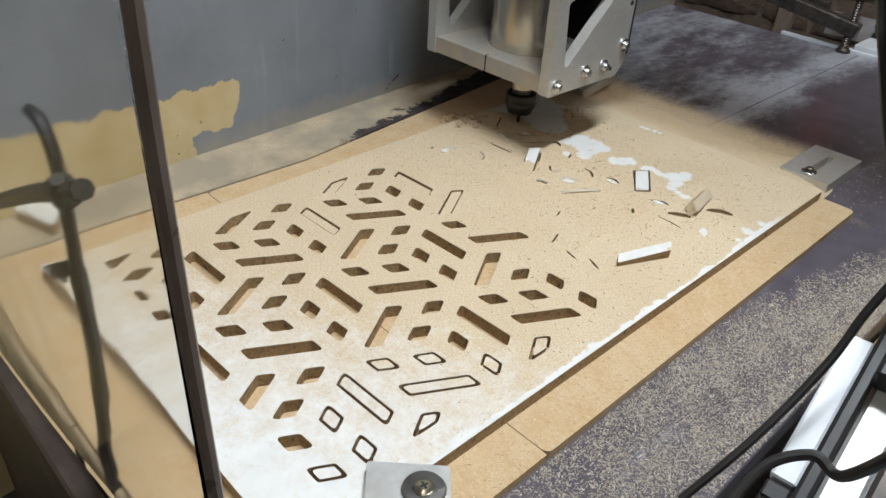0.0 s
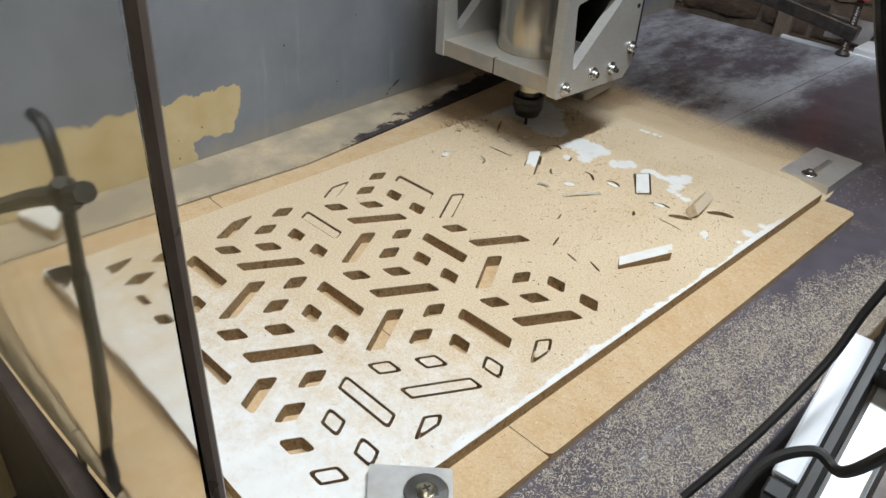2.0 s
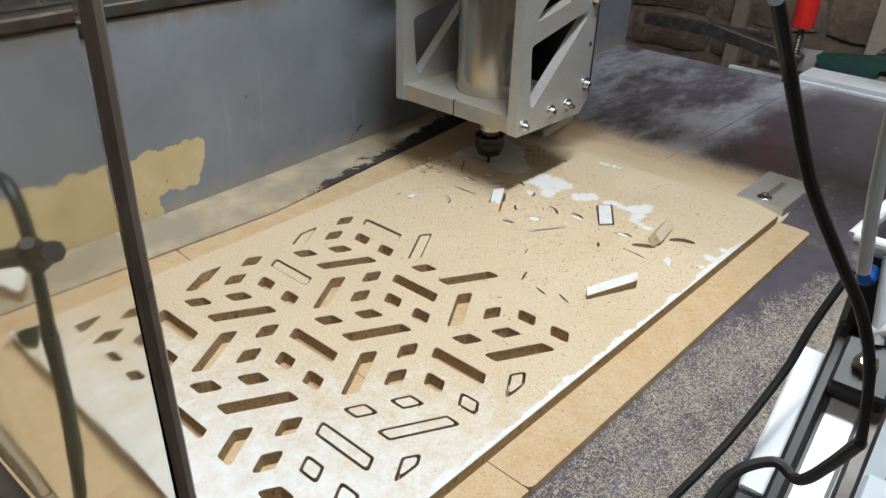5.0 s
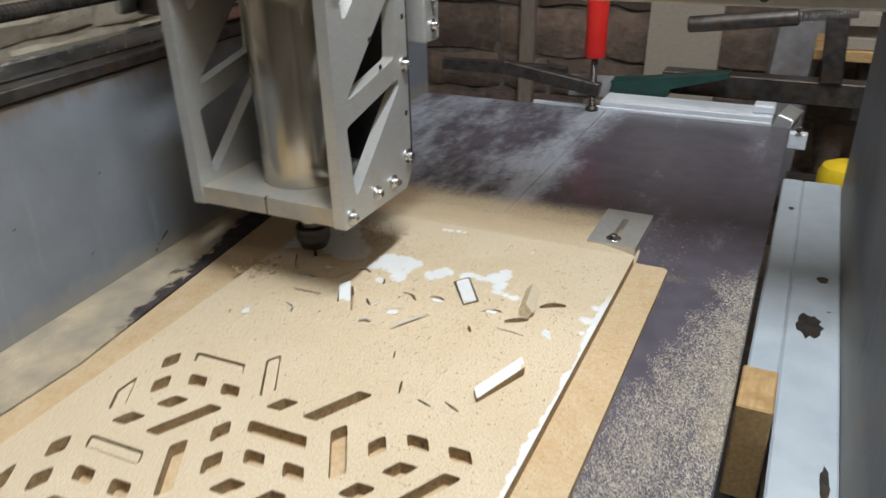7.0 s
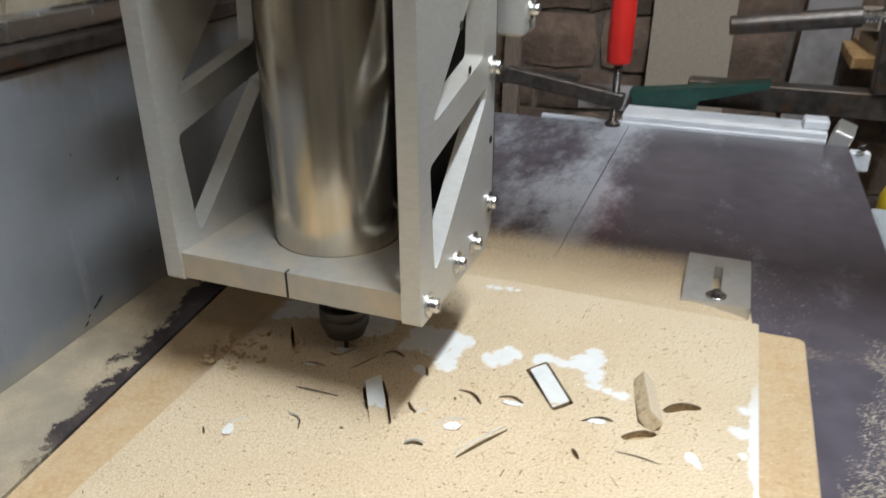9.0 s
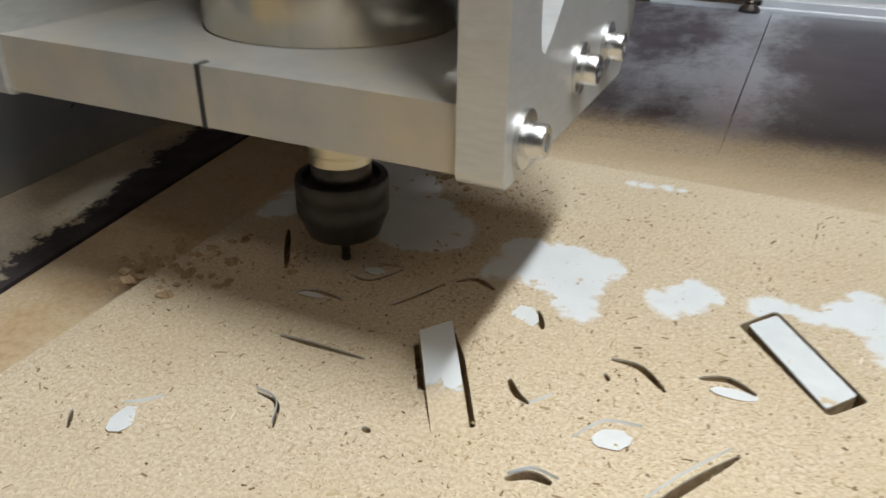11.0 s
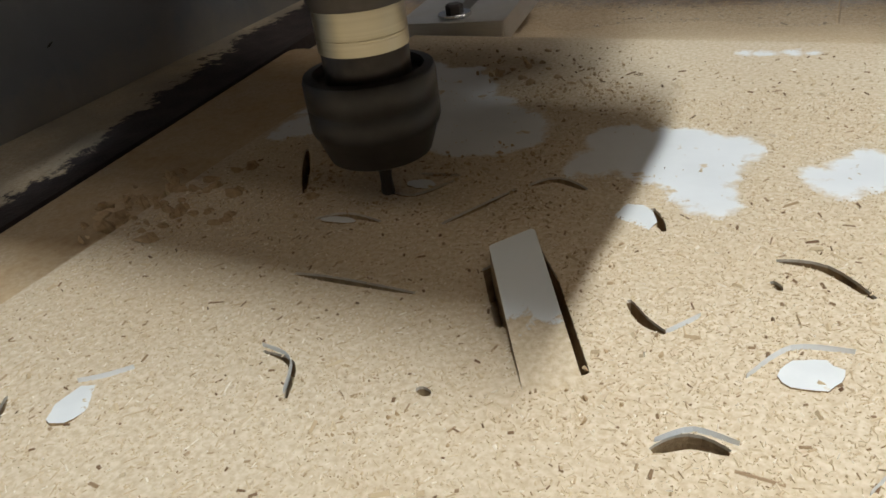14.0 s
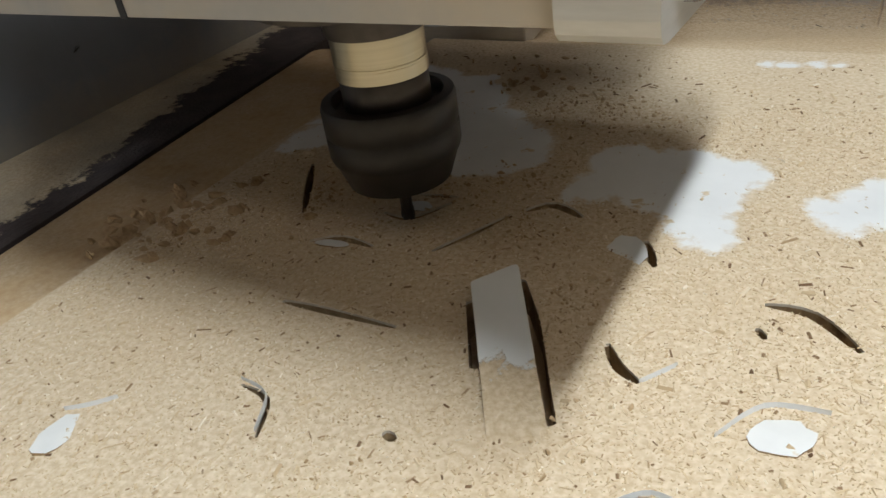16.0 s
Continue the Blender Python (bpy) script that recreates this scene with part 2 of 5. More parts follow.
def table_material():
    """Dark film-faced board: pale scuffs, and sawdust lying along the panel, past its end and by the edge."""
    m, n, l, b = nodes_of("film_faced_table")
    tc = n.new("ShaderNodeTexCoord")
    co = tc.outputs["Object"]
    xyz = n.new("ShaderNodeSeparateXYZ")
    l.new(co, xyz.inputs[0])
    x, y = xyz.outputs["X"], xyz.outputs["Y"]
    g = noise_node(n, l, co, 40, 6)
    c = mix(n, l, ramp(n, l, g, 0.3, 0.7), (0.072, 0.063, 0.077), (0.114, 0.100, 0.120))
    # scuffs drawn out along the table, most of all on an old seam
    mp = n.new("ShaderNodeMapping")
    mp.inputs["Scale"].default_value = (1.3, 0.5, 1.0)
    mp.inputs["Rotation"].default_value = (0, 0, 0.35)
    l.new(co, mp.inputs["Vector"])
    film = noise_node(n, l, mp.outputs["Vector"], 9, 10, 0.72)
    fine = noise_node(n, l, co, 150, 8, 0.8)
    seam = ramp(n, l, maths(n, l, "ABSOLUTE", maths(n, l, "ADD", x, 0.185)), 0.055, 0.0)
    leftish = ramp(n, l, x, 0.0, -0.35)
    scuff = maths(n, l, "ADD", maths(n, l, "ADD", film, maths(n, l, "MULTIPLY", fine, 0.35)), maths(n, l, "MULTIPLY", maths(n, l, "ADD", maths(n, l, "MULTIPLY", seam, 1.5), leftish), 0.14))
    c = mix(n, l, maths(n, l, "MULTIPLY", ramp(n, l, scuff, 0.75, 0.93), 0.85, True), c, (0.43, 0.45, 0.50))
    dust, h = dust_colour(n, l, co)
    speck = noise_node(n, l, co, 300, 6, 0.8)
    edge = noise_node(n, l, co, 26, 6, 0.7)
    ragged = maths(n, l, "ADD", maths(n, l, "MULTIPLY", speck, 1.1), maths(n, l, "MULTIPLY", edge, 0.45))
    # past the end of the panel
    end = maths(n, l, "MULTIPLY", ramp(n, l, y, 0.955, 0.835), maths(n, l, "MULTIPLY", ramp(n, l, x, 0.0, -0.06), 1.4))
    # along the right side of the panel, thinner by its far end
    along = maths(n, l, "MULTIPLY", ramp(n, l, y, 0.70, 0.54), 0.16)
    border = maths(n, l, "MULTIPLY", maths(n, l, "MULTIPLY", ramp(n, l, x, 0.052, 0.092), ramp(n, l, y, 0.80, 0.70)), ramp(n, l, y, 0.44, 0.54))
    corner = maths(n, l, "MULTIPLY", maths(n, l, "MULTIPLY", ramp(n, l, y, 0.82, 0.775), ramp(n, l, y, 0.745, 0.768)), 0.45)
    side = maths(n, l, "MULTIPLY", maths(n, l, "MAXIMUM", along, maths(n, l, "MAXIMUM", corner, maths(n, l, "MULTIPLY", border, 0.55))), ramp(n, l, x, 0.0, 0.02))
    lie = maths(n, l, "MAXIMUM", end, side)
    amount = maths(n, l, "MULTIPLY", ramp(n, l, maths(n, l, "ADD", lie, ragged), 1.22, 1.62), ramp(n, l, lie, 0.02, 0.15), True)
    c = mix(n, l, maths(n, l, "MULTIPLY", amount, 0.92, True), c, dust)
    l.new(c, b.inputs["Base Color"])
    r = n.new("ShaderNodeMapRange")
    r.inputs["To Min"].default_value, r.inputs["To Max"].default_value = 0.29, 0.9
    l.new(amount, r.inputs["Value"])
    l.new(r.outputs["Result"], b.inputs["Roughness"])
    bumped(n, l, b, maths(n, l, "ADD", maths(n, l, "MULTIPLY", h, amount), maths(n, l, "MULTIPLY", fine, 0.2)), 0.4, 0.0008)
    return m


def side_board_material():
    """Dark board under a drift of sawdust, with a bare ragged band that widens along the slit."""
    m, n, l, b = nodes_of("dusty_side_board")
    tc = n.new("ShaderNodeTexCoord")
    co = tc.outputs["Object"]
    xyz = n.new("ShaderNodeSeparateXYZ")
    l.new(co, xyz.inputs[0])
    x, y = xyz.outputs["X"], xyz.outputs["Y"]
    dust, h = dust_colour(n, l, co)
    base = mix(n, l, ramp(n, l, noise_node(n, l, co, 90, 5), 0.3, 0.7), (0.030, 0.022, 0.022), (0.062, 0.046, 0.042))
    width = maths(n, l, "MULTIPLY", ramp(n, l, y, 0.46, 0.82), 0.040)
    slant = maths(n, l, "MULTIPLY", maths(n, l, "MAXIMUM", maths(n, l, "SUBTRACT", y, 0.42), 0.0), -0.140)
    past = maths(n, l, "SUBTRACT", maths(n, l, "SUBTRACT", maths(n, l, "ADD", slant, -0.3875), x), width)
    rag = maths(n, l, "MULTIPLY", maths(n, l, "SUBTRACT", noise_node(n, l, co, 46, 8, 0.78), 0.5), 0.085)
    amount = ramp(n, l, maths(n, l, "ADD", past, rag), -0.002, 0.002)
    near = maths(n, l, "MULTIPLY", ramp(n, l, y, 0.50, 0.46), 0.9)
    amount = maths(n, l, "MAXIMUM", amount, near)
    grey = mix(n, l, ramp(n, l, noise_node(n, l, co, 20, 5), 0.22, 0.60), dust, (0.31, 0.265, 0.20))
    l.new(mix(n, l, amount, base, grey), b.inputs["Base Color"])
    b.inputs["Roughness"].default_value = 0.88
    bumped(n, l, b, maths(n, l, "ADD", h, maths(n, l, "MULTIPLY", amount, 3.0)), 0.6, 0.0012)
    return m


def wall_material():
    """Grey paint with drips, and an old cream coat showing where it has flaked off."""
    m, n, l, b = nodes_of("grey_painted_steel")
    tc = n.new("ShaderNodeTexCoord")
    co = tc.outputs["Object"]
    xyz = n.new("ShaderNodeSeparateXYZ")
    l.new(co, xyz.inputs[0])
    mp = n.new("ShaderNodeMapping")
    mp.inputs["Scale"].default_value = (1, 1, 0.12)
    l.new(co, mp.inputs["Vector"])
    drip = noise_node(n, l, mp.outputs["Vector"], 42, 5, 0.6)
    cloud = noise_node(n, l, co, 9, 6, 0.62)
    c = mix(n, l, ramp(n, l, cloud, 0.3, 0.7), (0.160, 0.172, 0.197), (0.226, 0.244, 0.274))
    c = mix(n, l, maths(n, l, "MULTIPLY", ramp(n, l, drip, 0.60, 0.72), 0.35, True), c, (0.34, 0.365, 0.395))
    low = maths(n, l, "ADD", xyz.outputs["Z"], maths(n, l, "MULTIPLY", maths(n, l, "SUBTRACT", noise_node(n, l, co, 30, 6, 0.7), 0.5), 0.05))
    c = mix(n, l, maths(n, l, "MULTIPLY", ramp(n, l, low, 0.012, -0.012), 0.6, True), c, (0.36, 0.31, 0.23))
    rust = maths(n, l, "ADD", xyz.outputs["Z"], maths(n, l, "MULTIPLY", maths(n, l, "SUBTRACT", drip, 0.5), 0.05))
    c = mix(n, l, maths(n, l, "MULTIPLY", ramp(n, l, rust, 0.168, 0.184), 0.8, True), c, (0.16, 0.12, 0.085))
    fleck = noise_node(n, l, co, 130, 3, 0.6)
    c = mix(n, l, ramp(n, l, fleck, 0.735, 0.75), c, (0.05, 0.045, 0.045))
    # the flaked patch
    wob = maths(n, l, "MULTIPLY", maths(n, l, "SUBTRACT", noise_node(n, l, co, 34, 6, 0.6), 0.5), 0.035)
    hi = maths(n, l, "SUBTRACT", 0.058, maths(n, l, "ADD", xyz.outputs["Z"], wob))
    rt = maths(n, l, "SUBTRACT", maths(n, l, "ADD", 0.378, maths(n, l, "MULTIPLY", xyz.outputs["Z"], 0.30)), maths(n, l, "ADD", xyz.outputs["Y"], maths(n, l, "MULTIPLY", wob, 0.7)))
    step = maths(n, l, "MAXIMUM", maths(n, l, "SUBTRACT", xyz.outputs["Z"], 0.010), maths(n, l, "SUBTRACT", 0.335, xyz.outputs["Y"]))
    inside = maths(n, l, "MINIMUM", maths(n, l, "MINIMUM", hi, rt), maths(n, l, "ADD", step, wob))
    flaked = ramp(n, l, inside, -0.0004, 0.0006)
    cream = mix(n, l, ramp(n, l, noise_node(n, l, co, 30, 6), 0.35, 0.7), (0.50, 0.39, 0.20), (0.58, 0.48, 0.29))
    cream = mix(n, l, ramp(n, l, noise_node(n, l, co, 190, 2), 0.72, 0.74), cream, (0.05, 0.04, 0.04))
    l.new(mix(n, l, flaked, c, cream), b.inputs["Base Color"])
    b.inputs["Roughness"].default_value = 0.5
    bumped(n, l, b, maths(n, l, "ADD", maths(n, l, "MULTIPLY", cloud, 0.4), maths(n, l, "MULTIPLY", flaked, -0.3)), 0.35, 0.001)
    return m


M_LIP = surface("frayed_laminate_lip", (0.58, 0.50, 0.38), (0.72, 0.66, 0.55), 0.85, grain=300, bump=0.2)
M_TABLE = table_material()
M_LEFTBOARD = side_board_material()
M_GREY = wall_material()
M_PALEGREY = surface("pale_grey_painted_beam", (0.42, 0.46, 0.50), (0.50, 0.54, 0.57), 0.45, grain=30, stain=(0.12, 0.10, 0.10), stain_scale=22, stain_at=(0.70, 0.72), bump=0.2)
M_ALU = surface("milled_aluminium", (0.56, 0.56, 0.545), (0.64, 0.64, 0.625), 0.42, 0.65, grain=160, stain=(0.55, 0.50, 0.42), stain_scale=14, stain_at=(0.5, 0.8), bump=0.08, stretch=(1, 1, 6))
M_ALUD = surface("dust_filmed_aluminium", (0.42, 0.41, 0.39), (0.52, 0.49, 0.44), 0.55, 0.55, grain=90, stain=(0.60, 0.50, 0.36), stain_scale=26, stain_at=(0.45, 0.8), bump=0.1)
M_SPIN = surface("polished_spindle_steel", (0.55, 0.50, 0.42), (0.63, 0.58, 0.50), 0.22, 1.0, grain=30, bump=0.02, stretch=(8, 8, 0.4))
M_BRASS = surface("turned_steel_shaft", (0.50, 0.45, 0.33), (0.60, 0.55, 0.42), 0.30, 1.0, grain=60, bump=0.02, stretch=(0.2, 0.2, 16))
M_NUT = surface("blackened_collet_nut", (0.040, 0.037, 0.036), (0.060, 0.055, 0.052), 0.42, 0.6, grain=120, bump=0.1)
M_BLACK = surface("black_plastic", (0.012, 0.012, 0.013), (0.022, 0.021, 0.021), 0.5, grain=100, bump=0.1)
M_RUBBER = surface("black_cable_sheath", (0.010, 0.009, 0.009), (0.020, 0.018, 0.017), 0.55, grain=70, bump=0.1)
M_STEEL = surface("bright_steel", (0.60, 0.60, 0.60), (0.70, 0.70, 0.69), 0.25, 1.0, grain=90, bump=0.06)
M_DSTEEL = surface("dark_oily_steel", (0.06, 0.052, 0.048), (0.13, 0.115, 0.105), 0.42, 0.7, grain=70, stain=(0.14, 0.085, 0.05), stain_scale=30, bump=0.2)
M_RED = surface("red_plastic_grip", (0.62, 0.018, 0.016), (0.70, 0.03, 0.022), 0.35, grain=40, bump=0.05)
M_GREEN = surface("dark_green_paint", (0.006, 0.036, 0.030), (0.011, 0.058, 0.046), 0.45, grain=60, bump=0.1)
M_YEL = surface("yellow_plastic", (0.75, 0.50, 0.02), (0.80, 0.56, 0.03), 0.4, grain=40, bump=0.05)
M_BLUE = surface("blue_plastic", (0.02, 0.12, 0.50), (0.03, 0.17, 0.58), 0.35, grain=60, bump=0.05)
M_WTUBE = surface("milky_plastic_tube", (0.62, 0.66, 0.72), (0.70, 0.74, 0.79), 0.3, grain=40, bump=0.03)
M_WPAINT = surface("white_painted_metal", (0.66, 0.68, 0.72), (0.74, 0.76, 0.80), 0.4, grain=40, stain=(0.40, 0.38, 0.36), stain_scale=16, stain_at=(0.6, 0.8), bump=0.08)
M_BLOCK = surface("pine_block", (0.42, 0.25, 0.10), (0.55, 0.36, 0.17), 0.75, grain=30, stretch=(9, 1, 9), stain=(0.36, 0.20, 0.08), stain_scale=30, bump=0.25)
M_BOARD = surface("pale_fibre_board", (0.31, 0.265, 0.215), (0.37, 0.32, 0.265), 0.8, grain=200, bump=0.15)
M_STONE = surface("rough_sandstone", (0.145, 0.098, 0.075), (0.24, 0.172, 0.132), 0.95, grain=28, stain=(0.085, 0.06, 0.05), stain_scale=10, stain_at=(0.5, 0.75), bump=1.0, vary=0.3, dist=0.012)
M_MORTAR = surface("crumbling_mortar", (0.11, 0.085, 0.07), (0.19, 0.155, 0.125), 0.95, grain=60, bump=0.9, dist=0.006)
M_LIMED = surface("limewashed_stone", (0.42, 0.36, 0.27), (0.56, 0.50, 0.40), 0.95, grain=30, stain=(0.26, 0.20, 0.14), stain_scale=12, bump=1.0, vary=0.2, dist=0.01)
M_FLOOR = surface("workshop_concrete", (0.10, 0.095, 0.09), (0.17, 0.16, 0.15), 0.85, grain=20, stain=(0.05, 0.045, 0.04), stain_scale=3, bump=0.4, dist=0.003)
M_PLASTER = surface("dingy_plaster", (0.34, 0.32, 0.30), (0.42, 0.40, 0.37), 0.9, grain=18, stain=(0.24, 0.22, 0.2), stain_scale=2, bump=0.3)
M_BROWN = surface("brown_film_edge", (0.13, 0.10, 0.082), (0.20, 0.16, 0.135), 0.3, grain=40, bump=0.1)


M_APRON = surface("dark_stained_board", (0.040, 0.028, 0.023), (0.070, 0.050, 0.041), 0.5, grain=30, stretch=(1, 4, 4), stain=(0.10, 0.075, 0.06), stain_scale=6, bump=0.1)


def glass_material():
    m, n, l, b = nodes_of("scuffed_acrylic")
    b.inputs["Base Color"].default_value = (0.91, 0.89, 0.84, 1)
    b.inputs["Transmission Weight"].default_value = 1.0
    b.inputs["IOR"].default_value = 1.08
    tc = n.new("ShaderNodeTexCoord")
    wave = noise_node(n, l, tc.outputs["Object"], 9, 2)
    r = n.new("ShaderNodeMapRange")
    r.inputs["To Min"].default_value, r.inputs["To Max"].default_value = 0.0, 0.12
    l.new(wave, r.inputs["Value"])
    l.new(r.outputs["Result"], b.inputs["Roughness"])
    bumped(n, l, b, wave, 0.12, 0.01)
    return m


M_GLASS = glass_material()


def lamp_material():
    m, n, l, b = nodes_of("lit_tube")
    b.inputs["Emission Color"].default_value = (1, 0.96, 0.9, 1)
    b.inputs["Emission Strength"].default_value = 6
    return m


M_LIT = lamp_material()


# ---- building helpers ----
def link(name, bm, materials, parent=None, label="", smooth=False):
    me = bpy.data.meshes.new(name)
    bm.normal_update()
    bm.to_mesh(me)
    bm.free()
    for m in materials if isinstance(materials, (list, tuple)) else [materials]:
        me.materials.append(m)
    if smooth:
        for p in me.polygons:
            p.use_smooth = True
        me.set_sharp_from_angle(angle=radians(38))
    ob = new(name, me)
    ob.parent = parent
    if label:
        ob["label"] = label
    return ob


def part(name, bm, material, parent, label="", smooth=False):
    return link(name, bm, material, parent, label, smooth)


def thing(name, label, category, group="", at=None):
    ob = new(name)
    ob.empty_display_size = 0.02
    if at is not None:
        ob.matrix_basis = at
    return tagged(ob, label, category, group)


def box(bm, x0, x1, y0, y1, z0, z1, bevel=0.0, m=None, seg=1):
    b2 = bmesh.new()
    r = bmesh.ops.create_cube(b2, size=1.0)
    for v in r["verts"]:
        v.co = Vector((x0 + (v.co.x + 0.5) * (x1 - x0), y0 + (v.co.y + 0.5) * (y1 - y0), z0 + (v.co.z + 0.5) * (z1 - z0)))
    if bevel:
        bmesh.ops.bevel(b2, geom=b2.edges[:], offset=bevel, segments=seg, affect="EDGES", profile=0.6)
    return join(bm, b2, m)


def join(bm, b2, m=None):
    if m is not None:
        bmesh.ops.transform(b2, matrix=m, verts=b2.verts)
    seen = {v: bm.verts.new(v.co) for v in b2.verts}
    for f in b2.faces:
        g = bm.faces.new([seen[v] for v in f.verts])
        g.material_index = f.material_index
    b2.free()
    return bm


def one_box(*a, **k):
    return box(bmesh.new(), *a, **k)


def turned(bm, profile, seg=28, m=None):
    """A solid of revolution about z from (radius, z) pairs, capped."""
    b2 = bmesh.new()
    rings = []
    for r, z in profile:
        rings.append([b2.verts.new((r * math.cos(2 * math.pi * i / seg), r * math.sin(2 * math.pi * i / seg), z)) for i in range(seg)])
    for a, b in zip(rings, rings[1:]):
        for i in range(seg):
            b2.faces.new((a[i], a[(i + 1) % seg], b[(i + 1) % seg], b[i]))
    b2.faces.new(rings[0][::-1])
    b2.faces.new(rings[-1])
    return join(bm, b2, m)


def rod(bm, p, q, r, r2=None, seg=14):
    p, q = Vector(p), Vector(q)
    m = Matrix.Translation(p) @ (q - p).to_track_quat("Z", "Y").to_matrix().to_4x4()
    return turned(bm, [(r, 0), (r if r2 is None else r2, (q - p).length)], seg, m)


def smooth_line(points, steps=8):
    pts = [Vector(p) for p in points]
    out = []
    for i in range(len(pts) - 1):
        a, b, c, d = pts[max(i - 1, 0)], pts[i], pts[i + 1], pts[min(i + 2, len(pts) - 1)]
        for k in range(steps):
            t = k / steps
            out.append(0.5 * ((2 * b) + (c - a) * t + (2 * a - 5 * b + 4 * c - d) * t * t + (3 * b - a - 3 * c + d) * t ** 3))
    out.append(pts[-1])
    return out


def hose(bm, points, r, seg=10, steps=8):
    line = smooth_line(points, steps)
    rings, up = [], Vector((0.3, 0.2, 0.93)).normalized()
    for i, p in enumerate(line):
        d = (line[min(i + 1, len(line) - 1)] - line[max(i - 1, 0)]).normalized()
        u = (up - d * up.dot(d)).normalized()
        up = u
        w = d.cross(u)
        rings.append([bm.verts.new(p + r * (math.cos(2 * math.pi * k / seg) * u + math.sin(2 * math.pi * k / seg) * w)) for k in range(seg)])
    for a, b in zip(rings, rings[1:]):
        for k in range(seg):
            bm.faces.new((a[k], a[(k + 1) % seg], b[(k + 1) % seg], b[k]))
    bm.faces.new(rings[0][::-1])
    bm.faces.new(rings[-1])
    return bm


def rounded(poly, r, seg=3):
    """The polygon with its corners rounded."""
    out, n = [], len(poly)
    for i in range(n):
        p, a, b = Vector(poly[i]), Vector(poly[i - 1]), Vector(poly[(i + 1) % n])
        u, v = (a - p), (b - p)
        k = min(r / max(math.tan(max(u.angle(v), 0.3) / 2), 0.35), u.length * 0.45, v.length * 0.45)
        s, e = p + u.normalized() * k, p + v.normalized() * k
        for j in range(seg + 1):
            t = j / seg
            out.append((1 - t) ** 2 * s + 2 * t * (1 - t) * p + t * t * e)
    return [(q.x, q.y) for q in out]


def clip_poly(poly, axis, limit, keep_above):
    out = []
    for i in range(len(poly)):
        a, b = poly[i - 1], poly[i]
        ia, ib = ((a[axis] - limit) * (1 if keep_above else -1)) >= 0, ((b[axis] - limit) * (1 if keep_above else -1)) >= 0
        if ia != ib:
            t = (limit - a[axis]) / (b[axis] - a[axis])
            out.append((a[0] + t * (b[0] - a[0]), a[1] + t * (b[1] - a[1])))
        if ib:
            out.append(b)
    return out


def poly_area(p):
    return 0.5 * abs(sum(p[i - 1][0] * p[i][1] - p[i][0] * p[i - 1][1] for i in range(len(p))))


def slab(outer, holes, z0, z1, top=0, side=1):
    """A plate with holes right through it: top face material and side material."""
    bm = bmesh.new()
    edges = []
    for loop in [outer, *holes]:
        vs = [bm.verts.new((x, y, z1)) for x, y in loop]
        edges += [bm.edges.new((vs[i - 1], vs[i])) for i in range(len(vs))]
    bmesh.ops.triangle_fill(bm, use_beauty=True, use_dissolve=False, edges=edges)
    for f in bm.faces:
        f.normal_update()
        if f.normal.z < 0:
            f.normal_flip()
        f.material_index = top
    border = [e for e in bm.edges if len(e.link_faces) == 1]
    low = {}
    for v in list(bm.verts):
        low[v] = bm.verts.new((v.co.x, v.co.y, z0))
    for f in list(bm.faces):
        g = bm.faces.new([low[v] for v in reversed(f.verts)])
        g.material_index = side
    for e in border:
        f = e.link_faces[0]
        a, b = e.verts
        for lp in f.loops:
            if lp.edge == e:
                a, b = lp.vert, lp.link_loop_next.vert
        g = bm.faces.new((b, a, low[a], low[b]))
        g.material_index = side
    return bm


def rect(x0, x1, y0, y1):
    return [(x0, y0), (x1, y0), (x1, y1), (x0, y1)]


def strip(points, w):
    """A narrow outline along a line of two or three points, pointed at its ends."""
    line = [Vector((p.x, p.y)) for p in smooth_line([(x, y, 0) for x, y in points], 4)]
    left, right = [], []
    for i, p in enumerate(line):
        d = (line[min(i + 1, len(line) - 1)] - line[max(i - 1, 0)]).normalized()
        s = w * 0.5 * (0.25 + 0.75 * math.sin(math.pi * (0.06 + 0.88 * i / (len(line) - 1))))
        left.append(p + s * Vector((-d.y, d.x)))
        right.append(p - s * Vector((-d.y, d.x)))
    return [(q.x, q.y) for q in left + right[::-1]]


# ---- the work table, boards and the cut panel ----
TABLE_Z, SPOIL_Z, THICK = -0.0165, -0.0100, 0.0100
table = thing("worktable", "dark film-faced plywood machine table dusted with sawdust", "table")
part("board", slab([(-0.4400, 0.110), (-0.1856, 0.110), (-0.1856, 1.335), (-0.5330, 1.335)], [], TABLE_Z - 0.021, TABLE_Z, 0, 0), M_TABLE, table)
part("board", one_box(-0.1850, 0.103, 0.110, 1.335, TABLE_Z - 0.021, TABLE_Z, 0.0010), M_TABLE, table)
def spoil_edge(y):
    """The left edge of the spoilboard runs out towards the wall."""
    return -0.385 - 0.140 * max(0.0, y - 0.42)


